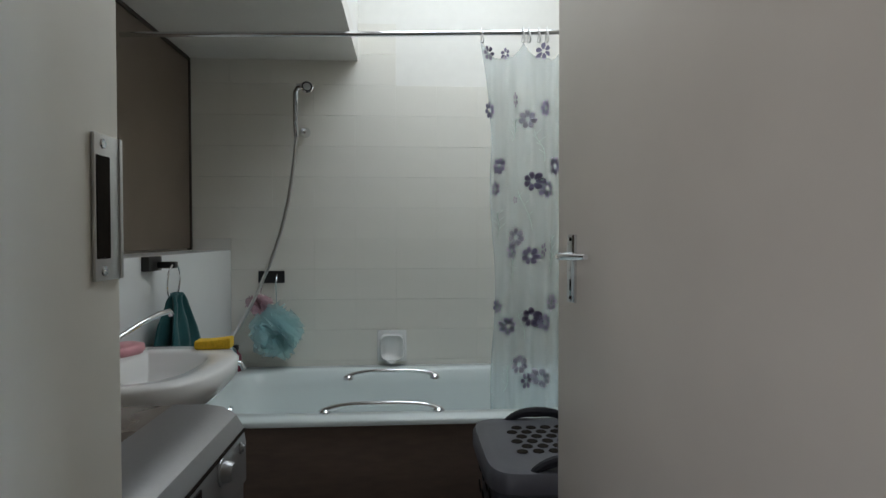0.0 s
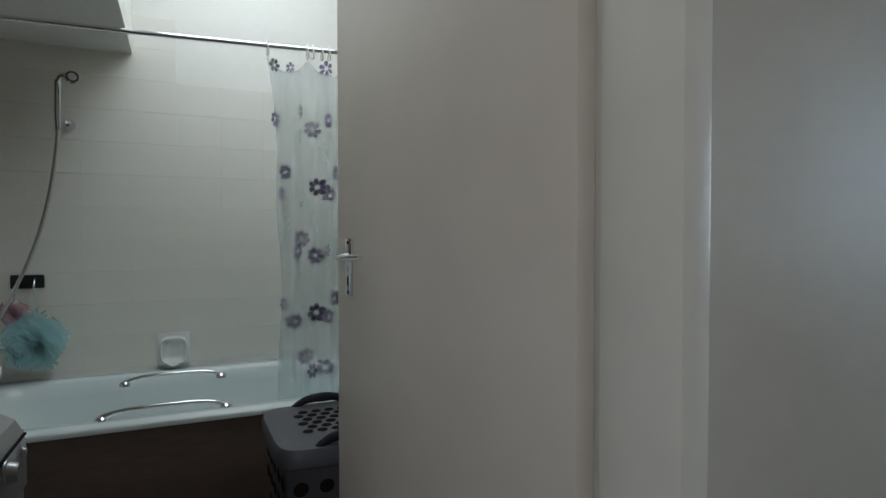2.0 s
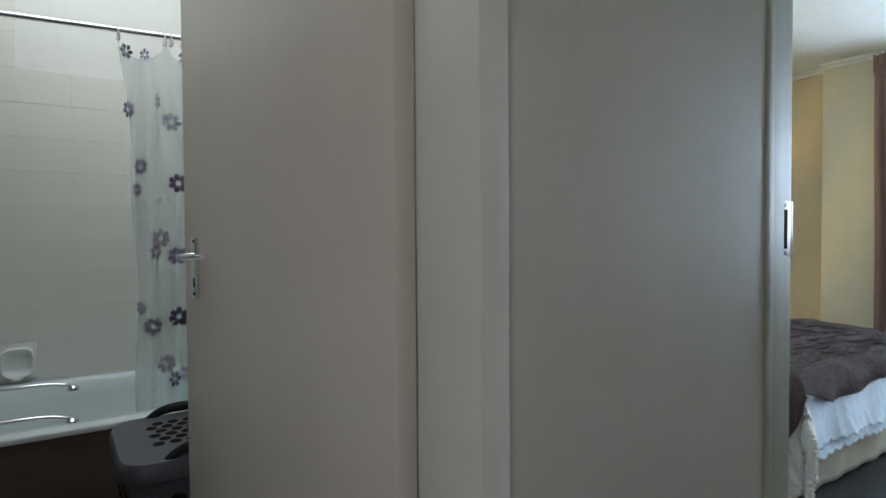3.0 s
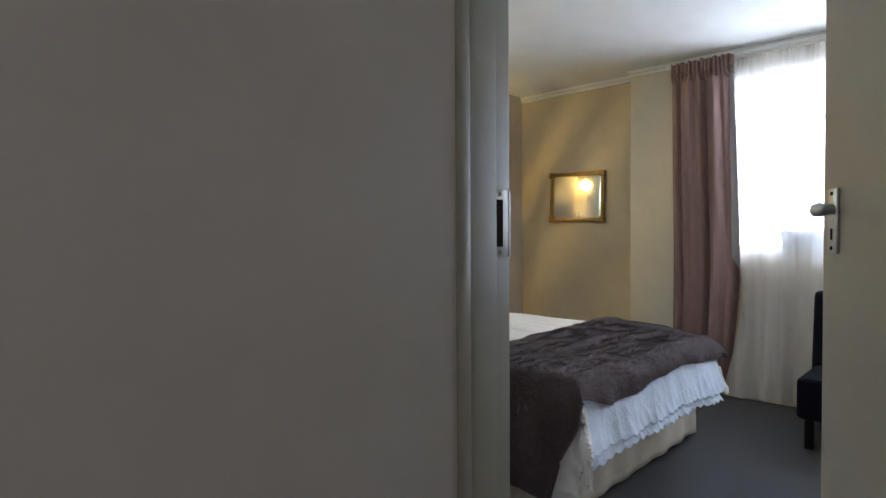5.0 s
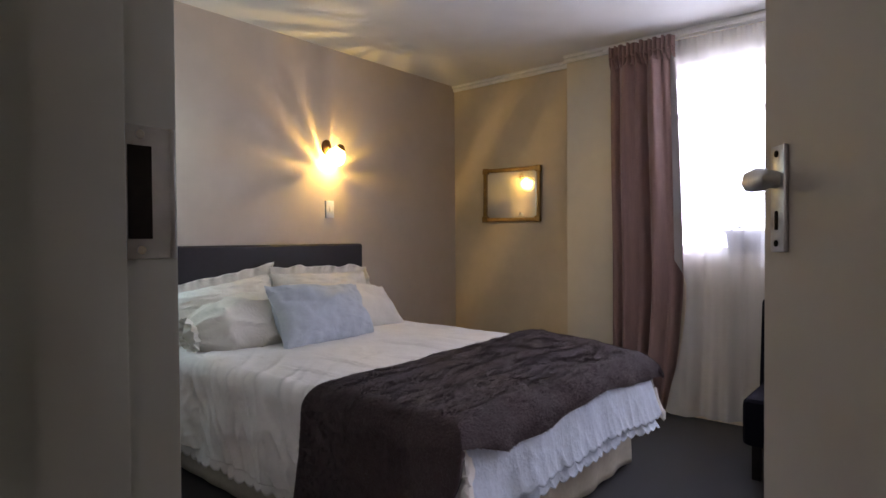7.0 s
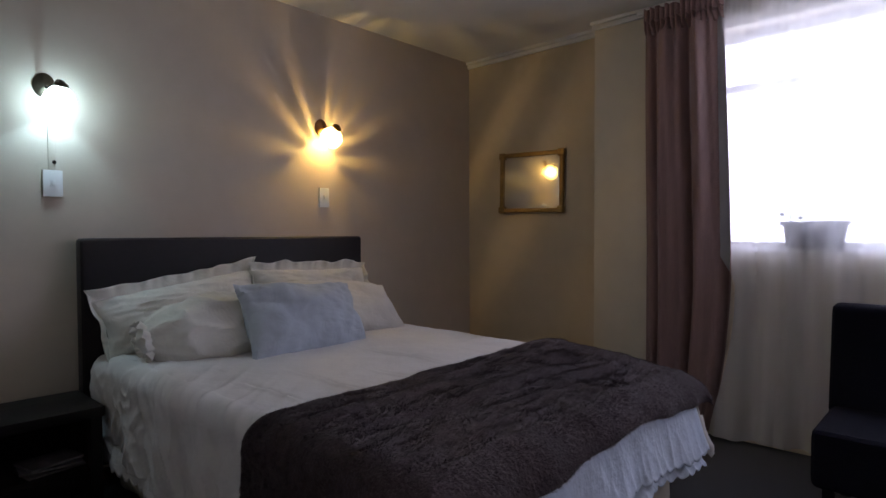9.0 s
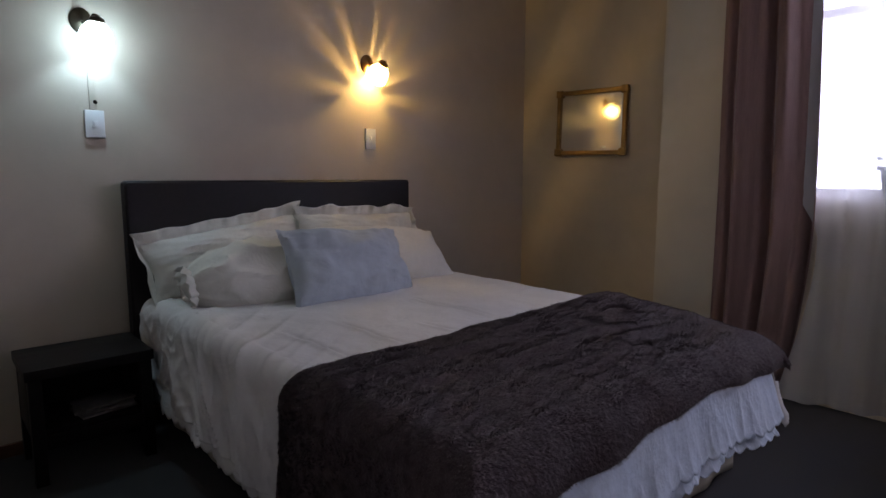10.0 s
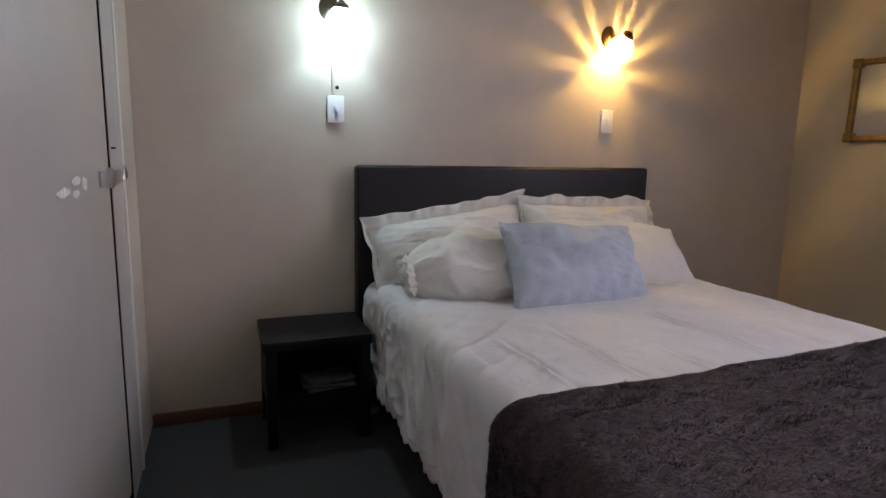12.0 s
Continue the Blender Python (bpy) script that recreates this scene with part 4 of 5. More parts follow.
# ---- pillows ----
def pillow(name, label, m, w, h, t, material, frill=0.0, seed=0, sag=0.0, rumple=1.0, category="pillow"):
    """A soft pillow in the x-z plane of m, front towards -y, with a gathered flange of that width."""
    p = thing(name, m.translation, label, category)

    def body(side):
        def f(u, v):
            a, b = u * 2 - 1, v * 2 - 1
            pinch = 1 - 0.05 * (1 - b * b) if abs(a) > 0.0 else 1
            x = a * w / 2 * (1 - 0.045 * (1 - b * b) ** 2 * abs(a) ** 3) * pinch
            z = b * h / 2 * (1 - 0.07 * (1 - a * a) ** 2 * abs(b) ** 3)
            prof = (max(0.0, 1 - abs(a) ** 2.6) ** 0.55) * (max(0.0, 1 - abs(b) ** 2.6) ** 0.55)
            d = t / 2 * prof
            wr = rumple * prof ** 0.5 * (0.024 * fnoise(a * 1.7 + seed, b * 1.7, side) + (0.005 if frill else 0.0015) * max(0.0, 1 - abs(2.4 * fnoise(a * 3 + b * 2, b * 3.5 - a + seed, side))) ** 2 + 0.007 * fnoise(a * 6, b * 3 + seed, side) + 0.004 * fnoise(a * 4 + b * 9, b * 2, seed))
            edge = (1 - prof) * 0.006 * math.sin(a * 21 + seed) * (1 if abs(b) > 0.7 else 0)
            for ca, cb, spread in ((-1, 1, 9.0), (1, -1, 7.0), (-1, -1, 8.0)):
                q = math.hypot(a - ca, b - cb)
                ang = math.atan2(b - cb, a - ca)
                wr += 0.006 * rumple * prof ** 0.3 * max(0.0, 1 - q / 1.1) * max(0.0, math.sin(ang * spread + seed + 1.5 * q)) ** 2
            z += -sag * (1 - b) * 0.5 * prof
            return m @ Vector((x, side * (d + wr) + edge, z))
        return f

    for side in (-1, 1):
        bm = bmesh.new()
        sheet(bm, 56, 40, body(side))
        part("front" if side < 0 else "back", bm, material, p)
    if frill:
        def ring(u, v):
            k = u * 4 % 4
            i, s = int(k), (k - int(k)) * 2 - 1
            c = ((s, -1), (1, s), (-s, 1), (-1, -s))[i]
            warp = 0.045 * (rumple - 1)
            base = Vector((c[0] * w / 2 * 0.91 + warp * fnoise(c[0] * 2, c[1] * 2, seed), 0, c[1] * h / 2 * 0.89 + warp * fnoise(c[0] * 2, c[1] * 2, seed + 5)))
            d = Vector((c[0] if i in (1, 3) else (abs(s) ** 8) * (1 if s * (1 if i == 0 else -1) > 0 else -1), 0,
                        c[1] if i in (0, 2) else (abs(s) ** 8) * (1 if (s if i == 1 else -s) > 0 else -1)))
            along = (0, w, w + h, 2 * w + h)[i] + (s + 1) / 2 * (w if i in (0, 2) else h)
            rf = 0.45 * math.sin(along * 62 + seed + 3 * fnoise(along * 7, seed)) + 0.5 * math.sin(along * 27 + seed * 2 + 2 * fnoise(along * 4, seed)) + 1.2 * fnoise(along * 11, seed) + 0.15 * math.sin(along * 118 + 4 * fnoise(along * 9, seed))
            out = base + d * (((0.6 * frill + 0.012 * w) if i in (1, 3) else frill + 0.055 * h) * v * (1 + 0.30 * fnoise(along * 9, seed + 4) * rumple))
            return m @ Vector((out.x + 0.003 * rf * v, rf * 0.0115 * v * rumple ** 2 - 0.030 * v * v, out.z + 0.004 * rf * v))
        bm = bmesh.new()
        sheet(bm, 420, 6, ring, closed=True)
        thicken(part("frill", bm, material, p, "gathered cotton frill"), 0.002, 0)
    return p


PL = "ivory cotton pillow with a gathered frill, propped on the headboard"
pillow("pillow", PL, pose(4.945, 2.955, 0.772, -24, -8, 0), 0.77, 0.275, 0.21, M["pillow"], 0.040, 1.0, 0.0, 1.15)
pillow("pillow", PL, pose(5.652, 2.935, 0.800, -20, 1.5, 0), 0.76, 0.285, 0.20, M["pillow"], 0.036, 5.0, 0.0, 1.15)
pillow("pillow", "plump ivory cotton pillow leaning behind the cushion", pose(5.66, 2.74, 0.722, -50, 4, -6), 0.78, 0.38, 0.24, M["pillow"], 0.0, 3.0, 0.0, 0.8)


def slumped_pillow():
    """A pillow slumped forward, its frilled end twisted up into an open curl."""
    c = Vector((4.97, 2.675, 0.688))
    p = thing("pillow", c, "ivory cotton pillow slumped forward, its frilled end curled open", "pillow")
    turn = pose(c.x, c.y, c.z, 0, 2, -6)

    def body(u, v):
        a, b = u * math.pi, v * math.tau
        ca = math.cos(a)
        x = -0.34 * ca
        r = max(0.0, 1 - abs(ca) ** 2.3) ** 0.55 * (1.0 - 0.18 * max(0.0, ca))
        end = max(0.0, min(1.0, (0.10 - x) / 0.30))
        fold = 0.022 * ridge(x * 5 + b * 0.5, b * 1.3 - x * 3, 2) + 0.026 * end * max(0.0, math.sin(b * 4.0 + 9 * x)) ** 2 + 0.022 * fnoise(x * 5, math.cos(b) * 1.6, math.sin(b) * 1.6)
        y, z = math.cos(b) * (0.175 * r + fold * r), math.sin(b) * (0.150 * r + fold * r)
        if z > 0:
            z += 0.018 * r
        return turn @ Vector((x, y + 0.25 * max(z, 0.0), max(z, -0.092)))

    bm = bmesh.new()
    sheet(bm, 80, 96, body)
    part("body", bm, M["pillow"], p)

    def curl(u, v):
        """The frilled end: a gathered mouth that flares out and rests on the bed."""
        ang = math.tau * u
        g = 0.5 * math.sin(u * 75 + 3 * fnoise(math.cos(ang) * 2, math.sin(ang) * 2)) + 1.3 * fnoise(math.cos(ang) * 3.5, math.sin(ang) * 3.5, v + 4)
        rad = 0.050 + 0.036 * v + 0.010 * g * v
        x = -0.275 - 0.048 * v - 0.020 * math.sin(ang) * v + 0.012 * g * v
        return turn @ Vector((x, 0.01 + 1.35 * math.cos(ang) * rad, max(-0.100 + 0.008 * abs(g) * v, -0.012 + math.sin(ang) * rad)))

    bm = bmesh.new()
    sheet(bm, 200, 14, curl, closed=True)
    thicken(part("frill", bm, M["pillow"], p, "gathered cotton frill"), 0.003, 0)

    def hem(u, v):
        g = 0.6 * math.sin(u * 70 + 2 * fnoise(u * 8, 1)) + fnoise(u * 20, v, 7)
        return turn @ Vector((-0.20 + 0.47 * u, -0.150 - 0.035 * v + 0.02 * math.sin(u * 5), -0.085 - 0.010 * v + 0.007 * g * v))

    bm = bmesh.new()
    sheet(bm, 140, 6, hem)
    thicken(part("frill", bm, M["pillow"], p, "gathered cotton frill"), 0.003, 0)


slumped_pillow()
pillow("cushion", "pale blue cotton cushion leaning on the pillows", pose(5.285, 2.485, 0.742, -30, 3, 2), 0.64, 0.36, 0.205, M["cushion"], 0.0, 7.0, 0.0, 2.0, "cushion")


# ---- bedside table ----
ns = thing("nightstand", (4.32, 2.96, 0), "dark espresso wooden bedside table with an open shelf", "bedside table")
part("top", boxes([(4.105, 4.535, 2.775, 3.13, 0.405, 0.445)], bevel=0.004), M["darkwood"], ns)
for x in (4.115, 4.485):
    part("side_panel", boxes([(x, x + 0.04, 2.83, 3.075, 0.18, 0.405)], bevel=0.002), M["darkwood"], ns)
    for y in (2.785, 3.075):
        part("leg", boxes([(x, x + 0.042, y, y + 0.045, 0.0, 0.405)], bevel=0.003), M["darkwood"], ns)
part("shelf", boxes([(4.155, 4.485, 2.80, 3.10, 0.185, 0.205)], bevel=0.002), M["darkwood"], ns)
part("back_panel", boxes([(4.155, 4.485, 3.10, 3.115, 0.18, 0.405)]), M["darkwood"], ns)
part("front_rail", boxes([(4.157, 4.485, 2.79, 2.81, 0.13, 0.185)], bevel=0.002), M["darkwood"], ns)
for i, (a, w, d) in enumerate(((8, 0.20, 0.15), (-6, 0.21, 0.15), (14, 0.19, 0.14))):
    bm = boxes([(-w / 2, w / 2, -d / 2, d / 2, 0, 0.009)], bevel=0.001)
    for v in bm.verts:
        v.co.z += 0.006 * (v.co.x / w) ** 2 * (i + 1)
    solid("magazine", moved(bm, pose(4.37, 2.90, 0.206 + 0.0125 * i, 0, 0, a)), M["paper"], "glossy magazine lying on the bedside shelf", "magazine", group="magazines on the shelf")


# ---- wall lamps, switches, mirror ----
def sconce(x, z, material, metal, label, shade_colour, lean, side):
    """A wall lamp: a rose, a bent arm, a gallery and a ribbed shade that leans to the wall by lean and sideways by side degrees."""
    s = thing("wall_lamp", (x, 3.165, z), label, "wall lamp", group="lamps above the bed")
    bm = bmesh.new()
    lathe(bm, [(0.0, 0.0), (0.043, 0.0), (0.043, 0.004), (0.037, 0.010), (0.026, 0.013), (0.014, 0.024), (0.0, 0.026)], Matrix.Translation((x, 3.164, z)) @ pose(0, 0, 0, 90), 28)
    for v in bm.verts:
        v.co.z = z + (v.co.z - z) * 1.22
    part("wall_rose", bm, metal, s)
    gx, gy, gz = x + 0.034, 3.045, z - 0.012
    bm = bmesh.new()
    tube(bm, [(x, 3.145, z - 0.005), (x + 0.004, 3.12, z - 0.020), (x + 0.014, 3.09, z - 0.012), (x + 0.026, 3.06, z + 0.010), (gx, gy, gz + 0.018)], 0.0055, 10)
    part("arm", bm, metal, s)
    c = Matrix.Translation((gx, gy, gz)) @ pose(0, 0, 0, lean, side, 0)
    bm = bmesh.new()
    lathe(bm, [(0.0, 0.020), (0.010, 0.020), (0.012, 0.014), (0.026, 0.006), (0.028, -0.008), (0.025, -0.010)], c, 24)
    part("gallery", bm, metal, s)
    bm = bmesh.new()
    lathe(bm, [(0.024, -0.006), (0.037, -0.018), (0.053, -0.040), (0.061, -0.065), (0.062, -0.086), (0.055, -0.105), (0.044, -0.116)], c, 84, 0.025, 12)
    part("glass_shade", bm, material, s, shade_colour)


sconce(5.865, 1.777, M["warm_shade"], M["brass"], "brass wall lamp with a ribbed glass shade, lit warm", "glowing amber glass shade", 36, 14)
sconce(4.440, 1.772, M["cold_shade"], M["bronze"], "bronze wall lamp with a ribbed glass shade, lit cold white", "glowing white glass shade", 12, 4)


def switch(x, z, w, h):
    s = thing("light_switch", (x, 3.165, z), "white rectangular light switch on the wall", "light switch", group="switches by the bed")
    part("cover_plate", boxes([(x - w / 2, x + w / 2, 3.152, 3.164, z - h / 2, z + h / 2)], bevel=0.003), M["switch"], s)
    part("toggle", boxes([(x - 0.006, x + 0.006, 3.144, 3.153, z - 0.010, z + 0.010)], bevel=0.002), M["switch"], s)
    part("surround", boxes([(x - 0.011, x + 0.011, 3.149, 3.1525, z - 0.017, z + 0.017)], bevel=0.001), M["switch"], s)


switch(4.463, 1.355, 0.074, 0.115)
switch(5.880, 1.353, 0.070, 0.118)
bm = bmesh.new()
lathe(bm, [(0.0, 0.006), (0.008, 0.006), (0.010, 0.0)], pose(4.470, 3.163, 1.447, 90), 12)
solid("wall_plug", bm, M["hole"], "small dark screw hole plug in the wall", "wall plug")
solid("cable_cover", boxes([(4.448, 4.472, 3.158, 3.1645, 1.415, 1.66)], bevel=0.002), M["wall_bed"], "slim painted cable cover below the lamp", "cable cover")

MIR = pose(7.236, 2.562, 1.494, 0, 0, 2.7) @ pose(0, 0, 0, 0.8, 0, 0)
mir = thing("wall_mirror", (7.25, 2.575, 1.494), "small wall mirror in an antique gilt frame", "mirror")
mw, mh, fw = 0.522, 0.43, 0.030
for y0, y1, z0, z1 in ((-mw / 2, mw / 2, mh / 2 - fw, mh / 2), (-mw / 2, mw / 2, -mh / 2, -mh / 2 + fw), (-mw / 2, -mw / 2 + fw, -mh / 2 + fw, mh / 2 - fw), (mw / 2 - fw, mw / 2, -mh / 2 + fw, mh / 2 - fw)):
    bm = boxes([(-0.014, 0.012, y0, y1, z0, z1)], bevel=0.007, seg=3)
    part("frame_side", moved(bm, MIR), M["gilt"], mir)
for sy in (-1, 1):
    for sz in (-1, 1):
        bm = boxes([(-0.020, 0.010, -0.025, 0.025, -0.025, 0.025)], bevel=0.009, seg=3)
        for v in bm.verts:
            v.co.x += 0.006 * fnoise(v.co.y * 60, v.co.z * 60, sy + sz)
        part("corner_ornament", moved(bm, MIR @ Matrix.Translation((0, sy * (mw / 2 - 0.019), sz * (mh / 2 - 0.019)))), M["gilt"], mir)
bm = bmesh.new()
a, b = mw / 2 - fw + 0.006, mh / 2 - fw + 0.006
outer = [bm.verts.new((0.0, y, z)) for y, z in ((-a, -b), (a, -b), (a, b), (-a, b))]
inner = [bm.verts.new((-0.0012, y, z)) for y, z in ((-a + 0.022, -b + 0.022), (a - 0.022, -b + 0.022), (a - 0.022, b - 0.022), (-a + 0.022, b - 0.022))]
for k in range(4):
    bm.faces.new((outer[k], outer[(k + 1) % 4], inner[(k + 1) % 4], inner[k]))
bm.faces.new(inner)
part("mirror_glass", moved(bm, MIR), M["mirror"], mir, "bevelled mirror glass", sharp=1)


# ---- chair ----
ch = thing("chair", (6.58, 0.41, 0), "low dark navy upholstered armless chair by the window", "chair")
part("seat", boxes([(6.29, 6.80, 0.16, 0.665, 0.165, 0.39)], bevel=0.035, seg=3), M["chair"], ch)
bm = boxes([(6.70, 6.82, 0.165, 0.675, 0.345, 0.82)], bevel=0.03, seg=3)
for v in bm.verts:
    v.co.x += 0.16 * max(0.0, v.co.z - 0.45)
part("backrest", bm, M["chair"], ch)
for x in (6.33, 6.73):
    for y in (0.20, 0.59):
        part("leg", boxes([(x, x + 0.04, y, y + 0.04, 0, 0.175)], bevel=0.004), M["darkwood"], ch)


# ---- built-in closet ----
cl = thing("closet", (3.62, 1.9, 0), "beige painted built-in closet with a padlock hasp and torn sticker", "closet")
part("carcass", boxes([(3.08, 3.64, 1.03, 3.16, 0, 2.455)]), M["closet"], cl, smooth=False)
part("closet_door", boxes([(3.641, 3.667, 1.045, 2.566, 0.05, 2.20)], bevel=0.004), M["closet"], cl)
# dark strip on the stile's side stands in for the shade between door and stile
part("gap_shade", boxes([(3.655, 3.6690, 2.582, 2.5848, 0.0, 2.20)]), M["hole"], cl, smooth=False)
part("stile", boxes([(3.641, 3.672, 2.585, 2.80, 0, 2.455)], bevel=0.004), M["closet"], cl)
part("edge_bead", boxes([(3.641, 3.678, 2.785, 2.815, 0, 2.455)], bevel=0.007), M["frame"], cl)
part("filler", boxes([(3.641, 3.668, 2.818, 3.163, 0, 2.455)], bevel=0.002), M["wall_bed"], cl)
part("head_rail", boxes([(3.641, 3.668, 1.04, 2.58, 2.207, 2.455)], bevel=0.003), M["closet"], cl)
part("staple_plate", boxes([(3.672, 3.676, 2.65, 2.775, 1.055, 1.10)], bevel=0.0015), M["satin"], cl, "steel staple plate")
hs = part("hasp", boxes([(3.667, 3.674, 2.40, 2.57, 1.06, 1.105)], bevel=0.002), M["satin"], cl, "steel hasp")
bm = bmesh.new()
tube(bm, arc((3.690, 2.71, 1.070), 0.045, 0, 180, 12, "yz"), 0.004, 8)
part("staple", bm, M["satin"], hs)
part("knuckle", boxes([(3.672, 3.69, 2.505, 2.535, 1.052, 1.112)], bevel=0.006), M["satin"], hs)
part("slot", boxes([(3.672, 3.6735, 2.60, 2.68, 1.166, 1.172)]), M["hole"], cl, smooth=False)
rnd = random.Random(3)
for y0, y1, z0, z1 in ((1.94, 2.06, 1.062, 1.084), (2.075, 2.17, 1.080, 1.102), (2.08, 2.15, 1.052, 1.072), (2.185, 2.245, 1.062, 1.100)):
    bm = bmesh.new()
    vs = []
    for k in range(12):
        a = math.tau * k / 12
        vs.append(bm.verts.new((3.6685, (y0 + y1) / 2 + (y1 - y0) / 2 * math.cos(a) * rnd.uniform(0.7, 1.15), (z0 + z1) / 2 + (z1 - z0) / 2 * math.sin(a) * rnd.uniform(0.7, 1.15))))
    bm.faces.new(vs)
    thicken(part("torn_sticker", bm, M["paper_torn"], cl, "torn remains of a paper sticker", smooth=False), 0.0008)


# ---- bath ----
TUB = (1.311, 2.998, 2.176, 3.046)


def superring(cx, cy, a, b, n, z, p=5.0):
    out = []
    for k in range(n):
        t = math.tau * k / n
        c, s = math.cos(t), math.sin(t)
        out.append((cx + a * math.copysign(abs(c) ** (2 / p), c), cy + b * math.copysign(abs(s) ** (2 / p), s), z))
    return out


def loft(bm, rings, close_last=True):
    vs = [[bm.verts.new(p) for p in r] for r in rings]
    n = len(vs[0])
    for a, b in zip(vs, vs[1:]):
        for k in range(n):
            bm.faces.new((a[k], a[(k + 1) % n], b[(k + 1) % n], b[k]))
    if close_last:
        bm.faces.new(vs[-1])
    return bm


def bathtub():
    x0, x1, y0, y1 = TUB
    cx, cy, a, b = (x0 + x1) / 2, (y0 + y1) / 2, (x1 - x0) / 2, (y1 - y0) / 2
    t = thing("bathtub", (cx, cy, 0), "white enamelled bathtub built in behind a brown panel", "bathtub")
    bm = bmesh.new()
    n = 96
    loft(bm, [superring(cx, cy, a, b, n, 0.529, 40), superring(cx, cy, a, b, n, 0.543, 40), superring(cx, cy, a - 0.006, b - 0.006, n, 0.55, 30),
              superring(cx, cy + 0.01, a - 0.075, b - 0.085, n, 0.549, 7), superring(cx, cy + 0.01, a - 0.088, b - 0.098, n, 0.54, 6.5),
              superring(cx, cy + 0.01, a - 0.105, b - 0.115, n, 0.48, 6), superring(cx, cy + 0.01, a - 0.15, b - 0.15, n, 0.28, 5),
              superring(cx, cy + 0.01, a - 0.20, b - 0.19, n, 0.18, 4.5), superring(cx, cy + 0.01, a - 0.30, b - 0.26, n, 0.155, 4)])
    part("basin_shell", bm, M["enamel"], t, sharp=60)
    part("front_panel", boxes([(x0, x1, y0 + 0.012, y0 + 0.03, 0.0, 0.529)], bevel=0.003), M["apron"], t, "dark brown bath panel")
    for y, xa, xb, z in ((2.80, 1.895, 2.285, 0.548), (2.275, 1.862, 2.272, 0.55)):
        bm = bmesh.new()
        pts = []
        for k in range(25):
            u = k / 24
            pts.append((xa + (xb - xa) * u, y, z + 0.024 * (1 - abs(2 * u - 1) ** 4) + 0.004))
        tube(bm, pts, [0.0085 + 0.004 * abs(2 * k / 24 - 1) ** 6 for k in range(25)], 12)
        g = part("grab_rail", bm, M["chrome"], t, "curved chrome grab rail")
        for x in (xa, xb):
            bm = bmesh.new()
            lathe(bm, [(0.0, 0.012), (0.014, 0.011), (0.022, 0.004), (0.024, -0.008)], Matrix.Translation((x, y, z)), 18)
            part("end_boss", bm, M["chrome"], g)
    bm = bmesh.new()
    lathe(bm, [(0.0, 0.014), (0.020, 0.012), (0.026, 0.0)], pose(1.43, 2.60, 0.46, 0, 90, 0), 18)
    part("overflow", bm, M["chrome"], t, "chrome overflow cap")
    return t


bathtub()


def bath_mixer():
    t = thing("bath_mixer_tap", (1.33, 2.72, 0.62), "chrome bath mixer tap on the half wall", "tap")
    bm = bmesh.new()
    tube(bm, [(1.31, 2.72, 0.66), (1.36, 2.72, 0.66)], [0.028, 0.022], 16)
    tube(bm, [(1.35, 2.66, 0.66), (1.35, 2.78, 0.66)], 0.018, 14)
    part("body", bm, M["chrome"], t)
    for y in (2.64, 2.80):
        bm = bmesh.new()
        lathe(bm, [(0.0, 0.03), (0.018, 0.028), (0.021, 0.0), (0.016, -0.012)], pose(1.37, y, 0.665, 0, 60, 0), 8, 0.1, 4)
        part("tap_knob", bm, M["chrome"], t)
    bm = bmesh.new()
    tube(bm, [(1.36, 2.72, 0.655), (1.41, 2.72, 0.65), (1.445, 2.72, 0.635), (1.455, 2.72, 0.61)], 0.011, 12)
    part("spout", bm, M["chrome"], t)


bath_mixer()


def shower():
    s = thing("hand_shower", (1.66, 3.04, 1.69), "chrome hand shower on a wall bracket with a long metal hose", "shower")
    bm = bmesh.new()
    lathe(bm, [(0.0, 0.05), (0.014, 0.046), (0.022, 0.018), (0.026, 0.0)], pose(1.668, 3.046, 1.69, 90), 20)
    part("bracket", bm, M["chrome"], s)
    bm = bmesh.new()
    tube(bm, [(1.636, 2.985, 1.66), (1.638, 2.96, 1.72), (1.645, 2.93, 1.79), (1.650, 2.905, 1.85), (1.668, 2.885, 1.872), (1.69, 2.87, 1.872)],
         [0.011, 0.012, 0.013, 0.014, 0.014, 0.012], 14)
    part("handle", bm, M["chrome"], s)
    m = Matrix.Translation((1.706, 2.868, 1.860)) @ pose(0, 0, 0, 78, 0, 15)
    bm = bmesh.new()
    lathe(bm, [(0.0, -0.012), (0.016, -0.012), (0.027, 0.004), (0.029, 0.014), (0.024, 0.019)], m, 24)
    part("shower_head", bm, M["chrome"], s)
    bm = bmesh.new()
    lathe(bm, [(0.0, 0.017), (0.0225, 0.0175)], m, 24)
    part("spray_plate", bm, M["satin"], s)
    bm = bmesh.new()
    lathe(bm, [(0.0175, 0.0185), (0.0240, 0.0195), (0.0240, 0.017)], m, 24)
    part("seal_ring", bm, M["black"], s)
    ctrl = [Vector(p) for p in ((1.636, 2.985, 1.66), (1.625, 2.985, 1.55), (1.595, 2.985, 1.35), (1.545, 2.975, 1.15), (1.475, 2.95, 0.96), (1.405, 2.90, 0.80), (1.352, 2.82, 0.70), (1.352, 2.74, 0.665))]
    pts = []
    for i in range(len(ctrl) - 1):
        a, b, c, d = ctrl[max(i - 1, 0)], ctrl[i], ctrl[i + 1], ctrl[min(i + 2, len(ctrl) - 1)]
        for k in range(16):
            t = k / 16
            pts.append(0.5 * ((2 * b) + (c - a) * t + (2 * a - 5 * b + 4 * c - d) * t * t + (3 * b - a - 3 * c + d) * t ** 3))
    pts.append(ctrl[-1])
    bm = bmesh.new()
    tube(bm, pts, [0.0075 + 0.0008 * (k % 2) for k in range(len(pts))], 10)
